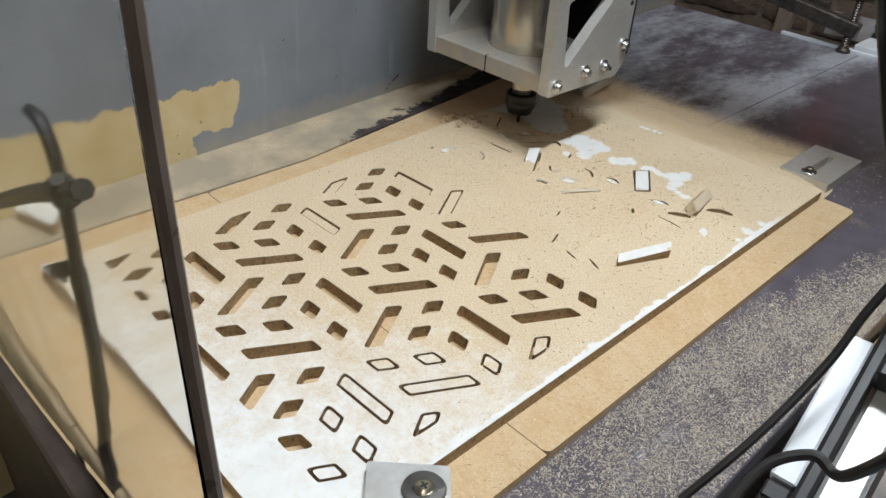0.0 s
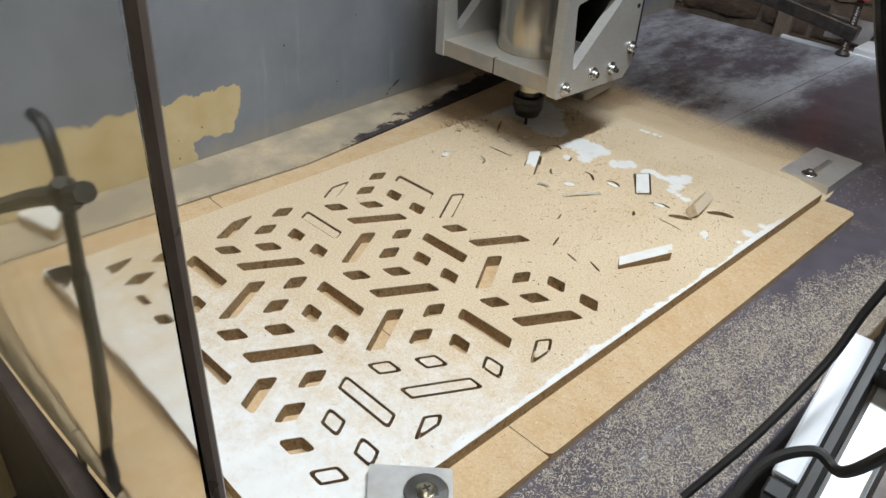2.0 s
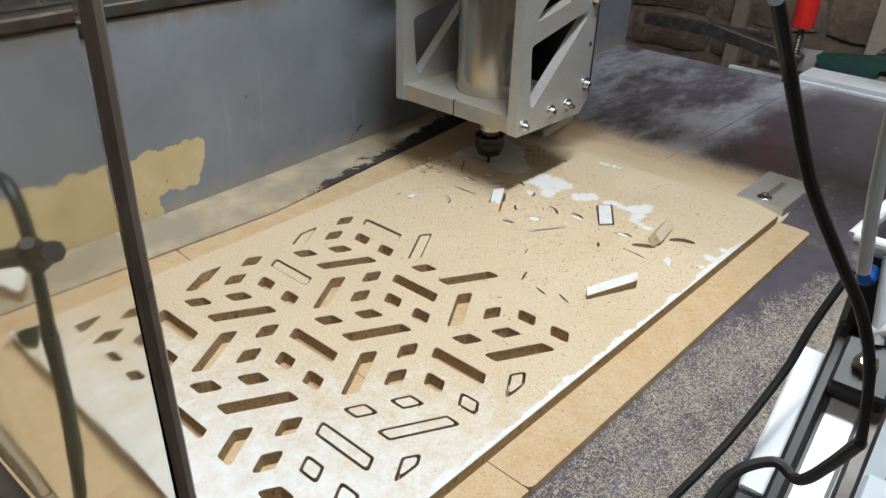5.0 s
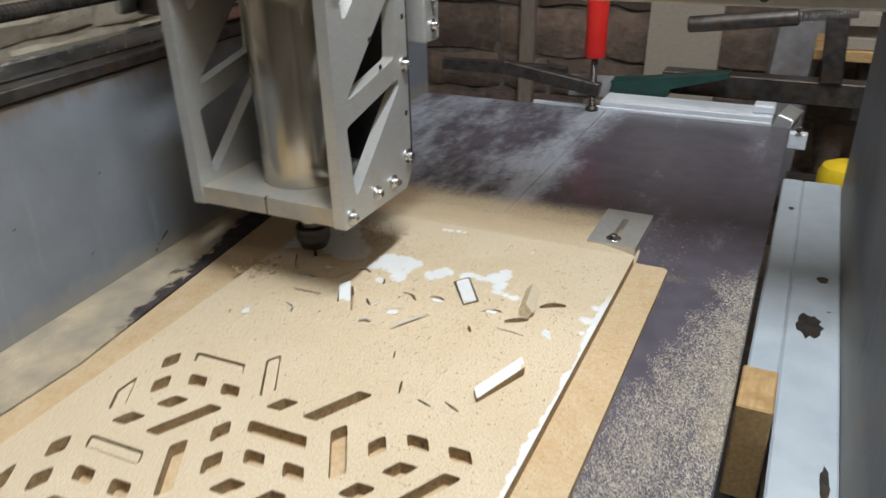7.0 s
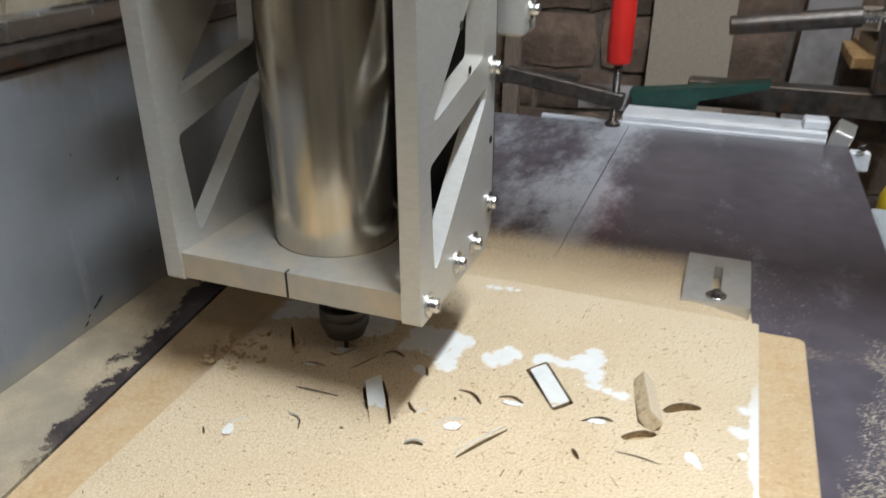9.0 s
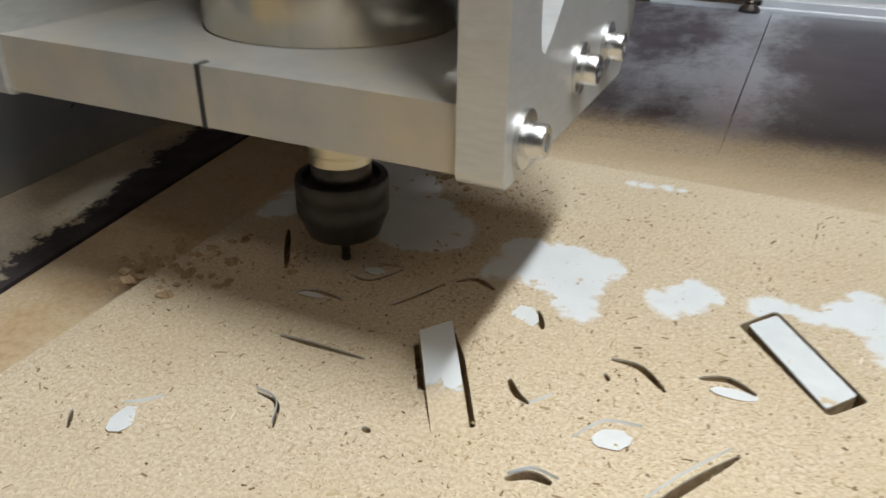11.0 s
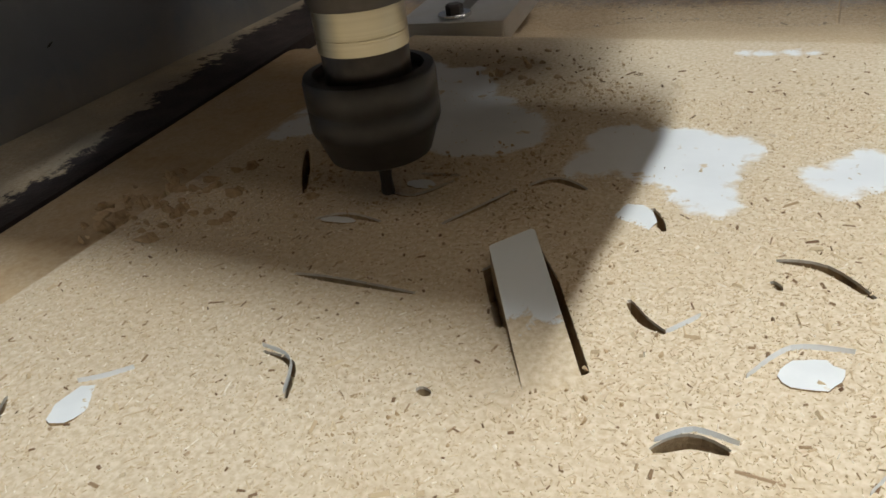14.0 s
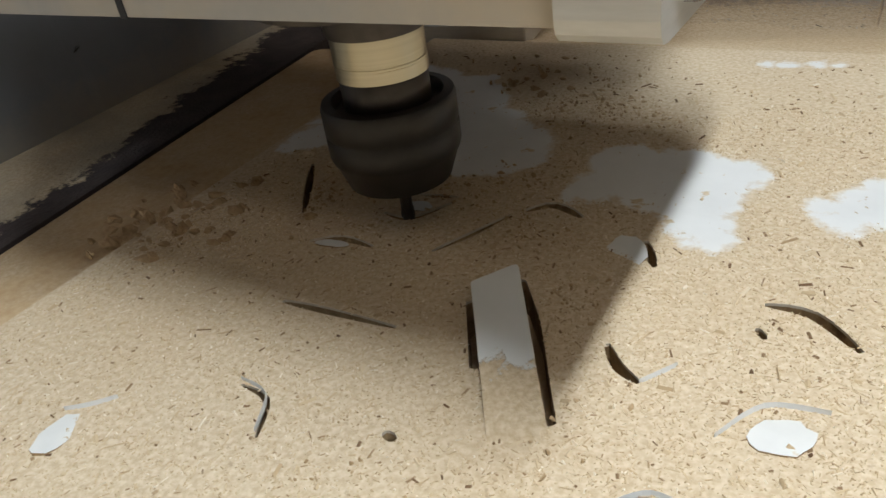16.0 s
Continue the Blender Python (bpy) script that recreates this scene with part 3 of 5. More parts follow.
spoil = thing("spoilboard", "tan fibreboard spoilboard dusted with sawdust under the panel", "board")
part("board", slab(rounded([(-0.385, 0.3085), (0.021, 0.3085), (0.021, 0.778), (spoil_edge(0.778), 0.778), (spoil_edge(0.62), 0.62), (spoil_edge(0.50), 0.50), (-0.385, 0.42)], 0.006), [], TABLE_Z, SPOIL_Z, 0, 0), M_SPOIL, spoil)
part("board", slab(rounded([(-0.385, 0.114), (0.021, 0.114), (0.021, 0.3078), (-0.385, 0.3078)], 0.0008), [], TABLE_Z, SPOIL_Z, 0, 0), M_SPOIL, spoil)
tagged(link("side_board", slab([(-0.4400, 0.114), (-0.3868, 0.114), (-0.3868, 0.42), (spoil_edge(0.778) - 0.0018, 0.778), (spoil_edge(0.90) - 0.0018, 0.90), (-0.5005, 0.90)], [], TABLE_Z, SPOIL_Z + 0.0008, 0, 0), M_LEFTBOARD), "dark board strip half buried in sawdust by the side wall", "board")

PITCH = 0.1085
SKEW = ((0.996, -0.0268), (0.0342, 1.0048))
C0 = (-0.1496, 0.3149)


def turn2(p, k):
    a = radians(120 * k)
    return (p[0] * math.cos(a) - p[1] * math.sin(a), p[0] * math.sin(a) + p[1] * math.cos(a))


def laid(x, y):
    """From the lattice's own plan to its place on the panel."""
    return (SKEW[0][0] * x + SKEW[0][1] * y + C0[0], SKEW[1][0] * x + SKEW[1][1] * y + C0[1])


LONG = [(-0.021, -0.0058), (0.0275, -0.0058), (0.021, 0.0058), (-0.0275, 0.0058)]
SMALL = [(-0.0045, -0.0062), (0.0120, -0.0062), (0.0045, 0.0062), (-0.0120, 0.0062)]
CELL = [("long", (-0.0238, -0.0147), LONG), ("small", (-0.0235, -0.0405), SMALL), ("small", (0.0078, -0.0412), SMALL)]
LIMITS = (-0.318, -0.0335, 0.1885, 0.482)
openings, plugs = [], []
for i in range(-3, 3):
    for j in range(-3, 5):
        cx, cy = i * PITCH * 0.866, (i * 0.5 + j) * PITCH
        for k in range(3):
            for kind, at, shape in CELL:
                p = [turn2((x + at[0], y + at[1]), k) for x, y in shape]
                p = [laid(x + cx, y + cy) for x, y in p]
                full = poly_area(p)
                for axis, limit, above in ((0, LIMITS[0], True), (0, LIMITS[1], False), (1, LIMITS[2], True)):
                    p = clip_poly(p, axis, limit, above) if p else p
                if len(p) < 3 or poly_area(p) < 0.16 * full or poly_area(p) < 5e-5:
                    continue
                mx, my = sum(q[0] for q in p) / len(p), sum(q[1] for q in p) / len(p)
                # the cutter has not yet cleared what lies beyond
                if my > (0.449 if mx > -0.14 or kind == "small" else 0.472):
                    continue
                hole = rounded(p, 0.0028)
                front = mx > -0.105 and 0.212 < my < 0.32 and not (mx < -0.092 and my > 0.30) or (mx > -0.062 and my < 0.372)
                filled = front or (kind == "long" and ((abs(mx + 0.27) < 0.02 and abs(my - 0.355) < 0.02) or my > 0.44 and mx < -0.2 or (abs(mx + 0.31) < 0.02 and my > 0.39)))
                openings.append(hole)
                if filled:
                    plugs.append((p, mx, my, front))

# old cutter scars where the meal lies thick: short arcs and slits in the surface
SCARS = [([(-0.164, 0.619), (-0.156, 0.622), (-0.148, 0.618)], 0.0034), ([(-0.111, 0.614), (-0.101, 0.621), (-0.093, 0.620)], 0.0035),
         ([(-0.170, 0.557), (-0.161, 0.573), (-0.150, 0.590)], 0.0030), ([(-0.088, 0.594), (-0.075, 0.594), (-0.063, 0.592)], 0.0018),
         ([(-0.111, 0.588), (-0.106, 0.580)], 0.0030), ([(-0.202, 0.5565), (-0.197, 0.5605), (-0.191, 0.560)], 0.0034),
         ([(-0.190, 0.617), (-0.181, 0.6165), (-0.172, 0.608)], 0.0030), ([(-0.215, 0.5945), (-0.211, 0.589), (-0.206, 0.586)], 0.0026), ([(-0.190, 0.609), (-0.188, 0.606)], 0.0018),
         ([(-0.278, 0.557), (-0.270, 0.5555), (-0.265, 0.547)], 0.0015), ([(-0.289, 0.583), (-0.278, 0.5835), (-0.258, 0.584)], 0.0025),
         ([(-0.330, 0.646), (-0.312, 0.619)], 0.0026), ([(-0.285, 0.638), (-0.273, 0.6395)], 0.0020), ([(-0.289, 0.626), (-0.280, 0.6255), (-0.273, 0.637)], 0.0020),
         ([(-0.300, 0.607), (-0.293, 0.611), (-0.282, 0.610)], 0.0029), ([(-0.266, 0.613), (-0.2605, 0.623), (-0.255, 0.635)], 0.0022),
         ([(-0.252, 0.638), (-0.246, 0.643), (-0.237, 0.639)], 0.0036), ([(-0.319, 0.529), (-0.314, 0.523)], 0.0014), ([(-0.2435, 0.5575), (-0.2405, 0.5565)], 0.0022),
         ([(-0.219, 0.633), (-0.214, 0.623)], 0.0026), ([(-0.066, 0.641), (-0.056, 0.650), (-0.045, 0.652)], 0.0085), ([(-0.086, 0.607), (-0.076, 0.614), (-0.068, 0.618)], 0.008),
         ([(-0.126, 0.497), (-0.120, 0.482)], 0.0022), ([(-0.105, 0.482), (-0.092, 0.478)], 0.0022), ([(-0.085, 0.487), (-0.071, 0.481)], 0.0022), ([(-0.15, 0.53), (-0.146, 0.52)], 0.0016)]
openings += [strip(p, w) for p, w in SCARS]
# the beds of the lifted offcut and of the flush one
openings.append(rounded([(-0.2480, 0.597), (-0.2395, 0.610), (-0.2302, 0.597), (-0.2158, 0.5708), (-0.2182, 0.5690), (-0.2260, 0.5810), (-0.2370, 0.5780)], 0.0010))
openings.append(rounded([(-0.1565, 0.654), (-0.1455, 0.669), (-0.1185, 0.629), (-0.129, 0.617)], 0.002))
outer = []
for (ax, ay), (bx, by), count in (((-0.339, 0.153), (-0.012, 0.153), 8), ((-0.012, 0.153), (-0.012, 0.771), 14), ((-0.012, 0.771), (-0.358, 0.771), 8), ((-0.358, 0.771), (-0.339, 0.153), 14)):
    outer += [(ax + (bx - ax) * k / count, ay + (by - ay) * k / count) for k in range(count)]
cut_panel = thing("cut_panel", "white laminated chipboard panel with cut lattice holes under sawdust", "panel")
part("laminate_face", slab(outer, openings, -0.0007, 0.0, 0, 1), [M_TOP, M_LIP], cut_panel, "thin white laminate face dusted with meal")
part("chipboard_core", slab(outer, openings, SPOIL_Z, -0.0007, 0, 0), M_CHIP, cut_panel, "brown chipboard core seen in the cut holes")
kerfs = bmesh.new()
for k, (line, width) in enumerate(SCARS):
    kerfs.faces.new([kerfs.verts.new((x, y, -0.0052 - 0.0010 * (k % 3))) for x, y in strip(line, width * 1.01)])



# ---- offcuts ----
def offcut(poly, z0, z1, label, m=None, dusty_top=False):
    cx, cy = sum(p[0] for p in poly) / len(poly), sum(p[1] for p in poly) / len(poly)
    local = [(x - cx, y - cy) for x, y in poly]
    bm = slab(rounded(local, 0.0018), [], z0, z1, 0, 1)
    ob = link("offcut", bm, [M_TOP if dusty_top else M_WHITE, M_CHIP])
    if dusty_top:
        for v in ob.data.vertices:
            v.co.x, v.co.y = v.co.x + cx, v.co.y + cy
    else:
        ob.matrix_basis = m if m is not None else pose(cx, cy, 0)
    return tagged(ob, label, "offcut", "offcuts on the panel")


def shrunk(poly, gap):
    cx, cy = sum(p[0] for p in poly) / len(poly), sum(p[1] for p in poly) / len(poly)
    out = []
    n = len(poly)
    lines = []
    for i in range(n):
        a, b = Vector(poly[i - 1]), Vector(poly[i])
        d = (b - a).normalized()
        nrm = Vector((-d.y, d.x))
        if nrm.dot(Vector((cx, cy)) - a) < 0:
            nrm = -nrm
        lines.append((a + nrm * gap, d))
    for i in range(n):
        (p, d), (q, e) = lines[i], lines[(i + 1) % n]
        den = d.x * e.y - d.y * e.x
        if abs(den) < 1e-6:
            out.append((q.x, q.y))
            continue
        t = ((q.x - p.x) * e.y - (q.y - p.y) * e.x) / den
        out.append((p.x + d.x * t, p.y + d.y * t))
    return out


rng = random.Random(4)
for p, mx, my, front in plugs:
    inner = shrunk(p, 0.0021 if front else 0.0016)
    if poly_area(inner) < 2e-5:
        continue
    drop = 0.0 if front else -0.0012 - 0.001 * rng.random()
    jog = 0 if front else 0.0009
    offcut(inner, SPOIL_Z, 0.0 + drop, "white offcut still lying in its cut outline" if front else "dusty offcut sunk in its cut hole",
           pose(mx + jog * rng.uniform(-1, 1), my + jog * rng.uniform(-1, 1), 0, 0, 0, rng.uniform(-1, 1)) if not front else None, True)


def half_dusty(name, at, full):
    m, n, l, b = nodes_of(name)
    tc = n.new("ShaderNodeTexCoord")
    co = tc.outputs["Object"]
    xyz = n.new("ShaderNodeSeparateXYZ")
    l.new(co, xyz.inputs[0])
    dust, h = dust_colour(n, l, co)
    rag = maths(n, l, "MULTIPLY", maths(n, l, "SUBTRACT", noise_node(n, l, co, 120, 6, 0.7), 0.5), 0.03)
    amount = maths(n, l, "MULTIPLY", ramp(n, l, maths(n, l, "ADD", xyz.outputs["X"], rag), at + 0.0008, at - 0.0008), full, True)
    l.new(mix(n, l, amount, (0.66, 0.665, 0.65), dust), b.inputs["Base Color"])
    b.inputs["Roughness"].default_value = 0.6
    bumped(n, l, b, maths(n, l, "MULTIPLY", h, amount), 0.6, 0.001)
    return m


M_HALF = half_dusty("half_dusty_laminate", -0.001, 1.0)
M_HALFD = half_dusty("dusty_laminate", 0.05, 0.85)


M_PALE = surface("dusted_chipboard", (0.46, 0.34, 0.20), (0.60, 0.48, 0.32), 0.9, grain=420, stain=(0.30, 0.20, 0.10), stain_scale=160, bump=0.6)


def bar_offcut(length, width, label, m, skew=0.006, top=None, side=None):
    p = [(-length / 2 - skew / 2, -width / 2), (length / 2 - skew / 2, -width / 2), (length / 2 + skew / 2, width / 2), (-length / 2 + skew / 2, width / 2)]
    ob = thing("offcut", label, "offcut", "offcuts on the panel", m)
    part("laminate_face", slab(rounded(p, 0.001), [], -0.0007, 0.0, 0, 1), [top or M_WHITE, M_LIP], ob)
    part("core", slab(rounded(p, 0.001), [], -0.010, -0.0007, 0, 0), side or M_CHIP, ob, "chipboard core")
    return ob


# one lifted out of its bed towards the cutter, one flush, one on end, one lying loose
bar_offcut(0.048, 0.0106, "white offcut tilted up out of its bed, half dusty", pose(-0.2296, 0.5800, 0.0032, 0, -10, 121), -0.0040, M_HALF)
bar_offcut(0.042, 0.0125, "white offcut lying flush in its dark outline", pose(-0.1375, 0.6425, 0.0005, 0, 0, -56), -0.004)
bar_offcut(0.047, 0.0092, "dusty offcut lying tipped on its edge by a hole", pose(-0.0735, 0.646, 0.0062, 40, 5, 102), 0.006, M_HALFD, M_PALE)
bar_offcut(0.050, 0.0092, "white offcut lying loose and tilted on the dust", pose(-0.056, 0.522, 0.0075, 8, -5, 66))


def flake(x, y, a, b, turn, tilt, z=0.0004):
    a, b = a * 0.84, b * 0.84
    r = random.Random(int(x * 1e5) + int(y * 1e5))
    pts = []
    for k in range(17):
        w = 2 * math.pi * k / 17
        q = r.uniform(0.88, 1.08)
        pts.append((a * q * math.cos(w), b * q * math.sin(w)))
    ob = link("laminate_flake", slab(pts, [], -0.0007, 0.0, 0, 1), [M_WHITE, M_CHIP])
    ob.matrix_basis = pose(x, y, z, tilt, tilt * 0.5, turn)
    tagged(ob, "small white flake of laminate lying in sawdust", "flake", "laminate flakes")


for x, y, a, b, turn, tilt in ((-0.1812, 0.5818, 0.0062, 0.0050, 30, 0), (-0.3030, 0.5320, 0.0070, 0.0040, 100, 8), (-0.2215, 0.6275, 0.0070, 0.0052, -50, 8),
                               (-0.154, 0.6155, 0.0080, 0.0026, 5, 3), (-0.102, 0.6165, 0.0070, 0.0030, 18, 3), (-0.046, 0.600, 0.0085, 0.0045, -60, 12),
                               (-0.281, 0.6315, 0.005, 0.0028, 10, 5), (-0.293, 0.6075, 0.006, 0.0018, 10, 3)):
    flake(x, y, a, b, turn, tilt)


def curl(points, w, h):
    """A sliver of laminate standing along a scar."""
    bm = bmesh.new()
    line = smooth_line([(x, y, 0) for x, y in points], 5)
    rows = []
    for i, p in enumerate(line):
        d = (line[min(i + 1, len(line) - 1)] - line[max(i - 1, 0)]).normalized()
        s = Vector((-d.y, d.x, 0)) * w * math.sin(math.pi * (0.08 + 0.84 * i / (len(line) - 1)))
        rows.append([bm.verts.new(p + s), bm.verts.new(p + Vector((0, 0, h))), bm.verts.new(p - s), bm.verts.new(p - Vector((0, 0, 0.0008)))])
    for a, b in zip(rows, rows[1:]):
        for k in range(4):
            bm.faces.new((a[k], a[(k + 1) % 4], b[(k + 1) % 4], b[k]))
    bm.faces.new(rows[0][::-1])
    bm.faces.new(rows[-1])
    tagged(link("laminate_sliver", bm, M_WHITE), "thin curled white sliver of laminate in sawdust", "sliver", "laminate slivers")


for p, w in (([(-0.191, 0.578), (-0.185, 0.588), (-0.175, 0.590)], 0.0007), ([(-0.1725, 0.5585), (-0.1635, 0.5755), (-0.152, 0.592)], 0.0008), ([(-0.202, 0.5585), (-0.197, 0.5628), (-0.190, 0.562)], 0.0006),
             ([(-0.279, 0.5582), (-0.271, 0.5566), (-0.2662, 0.548)], 0.0005), ([(-0.206, 0.586), (-0.201, 0.593)], 0.0007), ([(-0.308, 0.537), (-0.304, 0.540), (-0.300, 0.544)], 0.0006)):
    curl(p, w * 0.5, 0.0010)

# triangular offcuts on the bare spoilboard in front of the panel
for x, y, turn, size in ((-0.420, 0.181, 5, 1.0), (-0.327, 0.160, 0, 0.72)):
    ob = link("offcut", slab(rounded([(-0.022 * size, -0.014 * size), (0.031 * size, -0.006 * size), (0.008 * size, 0.008 * size), (-0.013 * size, 0.019 * size)], 0.003), [], 0.0, 0.010, 0, 1), [M_WHITE, M_CHIP])
    ob.matrix_basis = pose(x, y, SPOIL_Z if x > -0.385 else SPOIL_Z + 0.001, 0, 0, turn)
    tagged(ob, "pale triangular offcut lying on the spoilboard", "offcut", "offcuts on the panel")


# ---- loose splinters and meal on the panel ----
def litter(name, count, region, size, material, label, seed, z=0.0, fade=0.004, lies=None):
    r = np.random.RandomState(seed)
    verts, faces = [], []
    x0, x1, y0, y1 = region
    px, py = r.uniform(x0, x1, count), r.uniform(y0, y1, count)
    keep = r.rand(count) < 0.25 + 0.75 * np.clip((py - y0) / (y1 - y0) * 2, 0, 1)
    keep &= r.rand(count) < np.clip((y1 - py + 0.012 * np.sin(px * 90)) / fade, 0, 1) ** 1.3
    if lies is not None:
        keep &= r.rand(count) < lies(px, py)
    for bx, by, br in BARE:
        keep &= ((px - bx) ** 2 + (py - by) ** 2 > (br + 0.001) ** 2) | (r.rand(count) > 0.985)
    for loop in openings:
        inside = np.zeros(count, bool)
        for i in range(len(loop)):
            (ax, ay), (cx, cy) = loop[i - 1], loop[i]
            if ay != cy:
                inside ^= ((ay > py) != (cy > py)) & (px < (cx - ax) * (py - ay) / (cy - ay) + ax)
        keep &= ~inside
    for x, y in zip(px[keep], py[keep]):
        a, ln, w, h = r.uniform(0, math.pi), size * 0.45 * math.exp(r.normal(0.5, 0.6)), size * r.uniform(0.2, 0.6), size * r.uniform(0.10, 0.34)
        lift = size * r.uniform(-0.1, 0.28)
        dx, dy = math.cos(a), math.sin(a)
        k = len(verts)
        for s, t, up in ((-1, -1, 0), (1, -1, lift), (1, 1, lift), (-1, 1, 0)):
            verts.append((x + s * ln / 2 * dx - t * w / 2 * dy, y + s * ln / 2 * dy + t * w / 2 * dx, z + up))
        verts += [(x - ln * 0.4 * dx, y - ln * 0.4 * dy, z + h), (x + ln * 0.4 * dx, y + ln * 0.4 * dy, z + h + lift)]
        faces += [(k, k + 1, k + 5, k + 4), (k + 2, k + 3, k + 4, k + 5), (k, k + 4, k + 3), (k + 1, k + 2, k + 5), (k + 3, k + 2, k + 1, k)]
    me = bpy.data.meshes.new(name)
    me.from_pydata(verts, [], faces)
    me.materials.append(material)
    tagged(new(name, me), label, "sawdust", kind="stuff")


def splinter_material(name, tones):
    m, n, l, b = nodes_of(name)
    g = n.new("ShaderNodeNewGeometry")
    r = n.new("ShaderNodeValToRGB")
    stops = ((0.0, tones[0]), (0.07, tones[1]), (0.5, tones[2]), (0.9, tones[3]), (1.0, tones[4]))
    r.color_ramp.elements[0].color, r.color_ramp.elements[1].color = col(tones[0]), col(tones[4])
    for at, tone in stops[1:-1]:
        e = r.color_ramp.elements.new(at)
        e.color = col(tone)
    l.new(g.outputs["Random Per Island"], r.inputs["Fac"])
    l.new(r.outputs["Color"], b.inputs["Base Color"])
    b.inputs["Roughness"].default_value = 0.9
    return m


M_MIXED = splinter_material("mixed_splinters", ((0.27, 0.17, 0.085), (0.50, 0.37, 0.22), (0.57, 0.445, 0.28), (0.64, 0.52, 0.355), (0.80, 0.72, 0.58)))
M_FLECK = splinter_material("dark_flecks", ((0.10, 0.055, 0.025), (0.16, 0.09, 0.045), (0.24, 0.15, 0.08), (0.34, 0.23, 0.13), (0.42, 0.30, 0.18)))
M_GRIT = splinter_material("pale_grit", ((0.16, 0.13, 0.10), (0.31, 0.26, 0.20), (0.44, 0.385, 0.305), (0.57, 0.51, 0.42), (0.70, 0.66, 0.57)))
litter("sawdust_splinters", 90000, (-0.350, -0.10, 0.47, 0.72), 0.00062, M_MIXED, "fine tan and brown sawdust splinters", 1)
litter("sawdust_meal", 26000, (-0.345, -0.016, 0.22, 0.765), 0.00080, M_MIXED, "scattered sawdust splinters on the panel", 2)
def table_cover(x, y):
    """Thick by the near half of the table, then a ragged band that narrows towards the outer edge."""
    edge = 0.012 + np.clip((y - 0.50) / 0.26, 0, 1) * 0.060 + 0.004 * np.sin(y * 71 + x * 90) + 0.003 * np.sin(y * 167 + x * 210)
    band = np.clip((x - edge) / 0.026 + 0.30, 0, 1)
    tail = np.clip((0.815 + 0.01 * np.sin(x * 210) - y) / 0.04, 0, 1)
    return band * tail * (0.72 + 0.28 * np.sin(x * 130 + y * 57) * np.sin(y * 83))


litter("table_sawdust", 100000, (0.022, 0.102, -0.05, 0.82), 0.00125, M_GRIT, "pale sawdust grit scattered on the dark table", 3, TABLE_Z, 0.004, table_cover)
litter("coarse_crumbs", 900, (-0.345, -0.03, 0.46, 0.74), 0.0019, M_MIXED, "coarse chipboard crumbs lying in sawdust", 5)
litter("dark_flecks", 1900, (-0.345, -0.02, 0.36, 0.76), 0.0013, M_FLECK, "dark chipboard flecks lying in the meal", 10)
litter("spoil_sawdust", 2600, (-0.010, 0.020, 0.0, 0.775), 0.0011, M_MIXED, "loose sawdust on the bare spoilboard", 8, SPOIL_Z)
litter("far_sawdust", 5000, (-0.30, 0.03, 0.70, 1.00), 0.0012, M_GRIT, "thin scatter of sawdust past the panel end", 9, TABLE_Z, 0.18)


M_HEAP = surface("brown_sawdust", (0.34, 0.225, 0.115), (0.50, 0.36, 0.21), 0.95, grain=500, stain=DUST3, stain_scale=380, stain_at=(0.58, 0.70), bump=0.7)
tagged(link("kerf_dust", kerfs, M_HEAP), "brown dust lying in the old kerfs", "sawdust", kind="stuff")


def crumbs(points, seed, label):
    r = random.Random(seed)
    bm = bmesh.new()
    for x, y, z, s, count in points:
        for _ in range(count):
            b2 = bmesh.new()
            bmesh.ops.create_icosphere(b2, subdivisions=1, radius=s * 0.75 * r.uniform(0.2, 1) ** 1.5)
            for v in b2.verts:
                v.co = Vector((v.co.x * 1.5, v.co.y, v.co.z * 0.6)) * r.uniform(0.5, 1.3)
            join(bm, b2, pose(x + r.gauss(0, 0.003 + s * 2.4), y + r.gauss(0, 0.003 + s * 2.4), z + s * 0.1, r.uniform(0, 90), r.uniform(0, 90), r.uniform(0, 90)))
    tagged(link("dust_clumps", bm, M_HEAP), label, "sawdust", kind="stuff")


crumbs([(-0.362, 0.600, -0.004, 0.0032, 40), (-0.350, 0.602, 0.0, 0.0034, 44), (-0.340, 0.608, 0.0, 0.0028, 30), (-0.287, 0.727, 0, 0.0030, 22), (-0.345, 0.58, -0.006, 0.0013, 30), (-0.248, 0.549, 0, 0.0007, 24), (-0.216, 0.570, 0, 0.0010, 26),
        (-0.303, 0.737, 0, 0.0020, 16), (-0.262, 0.727, 0, 0.0013, 30), (-0.235, 0.70, 0, 0.0010, 30), (-0.27, 0.705, 0, 0.0011, 50), (-0.252, 0.705, 0, 0.0012, 50), (-0.275, 0.64, 0, 0.0009, 70),
        (-0.245, 0.628, 0, 0.0008, 70), (-0.31, 0.63, 0, 0.0009, 70), (-0.29, 0.615, 0, 0.0008, 60), (-0.262, 0.655, 0, 0.0010, 50), (-0.225, 0.605, 0, 0.0007, 50)], 7, "clumped brown sawdust beside the panel edge")


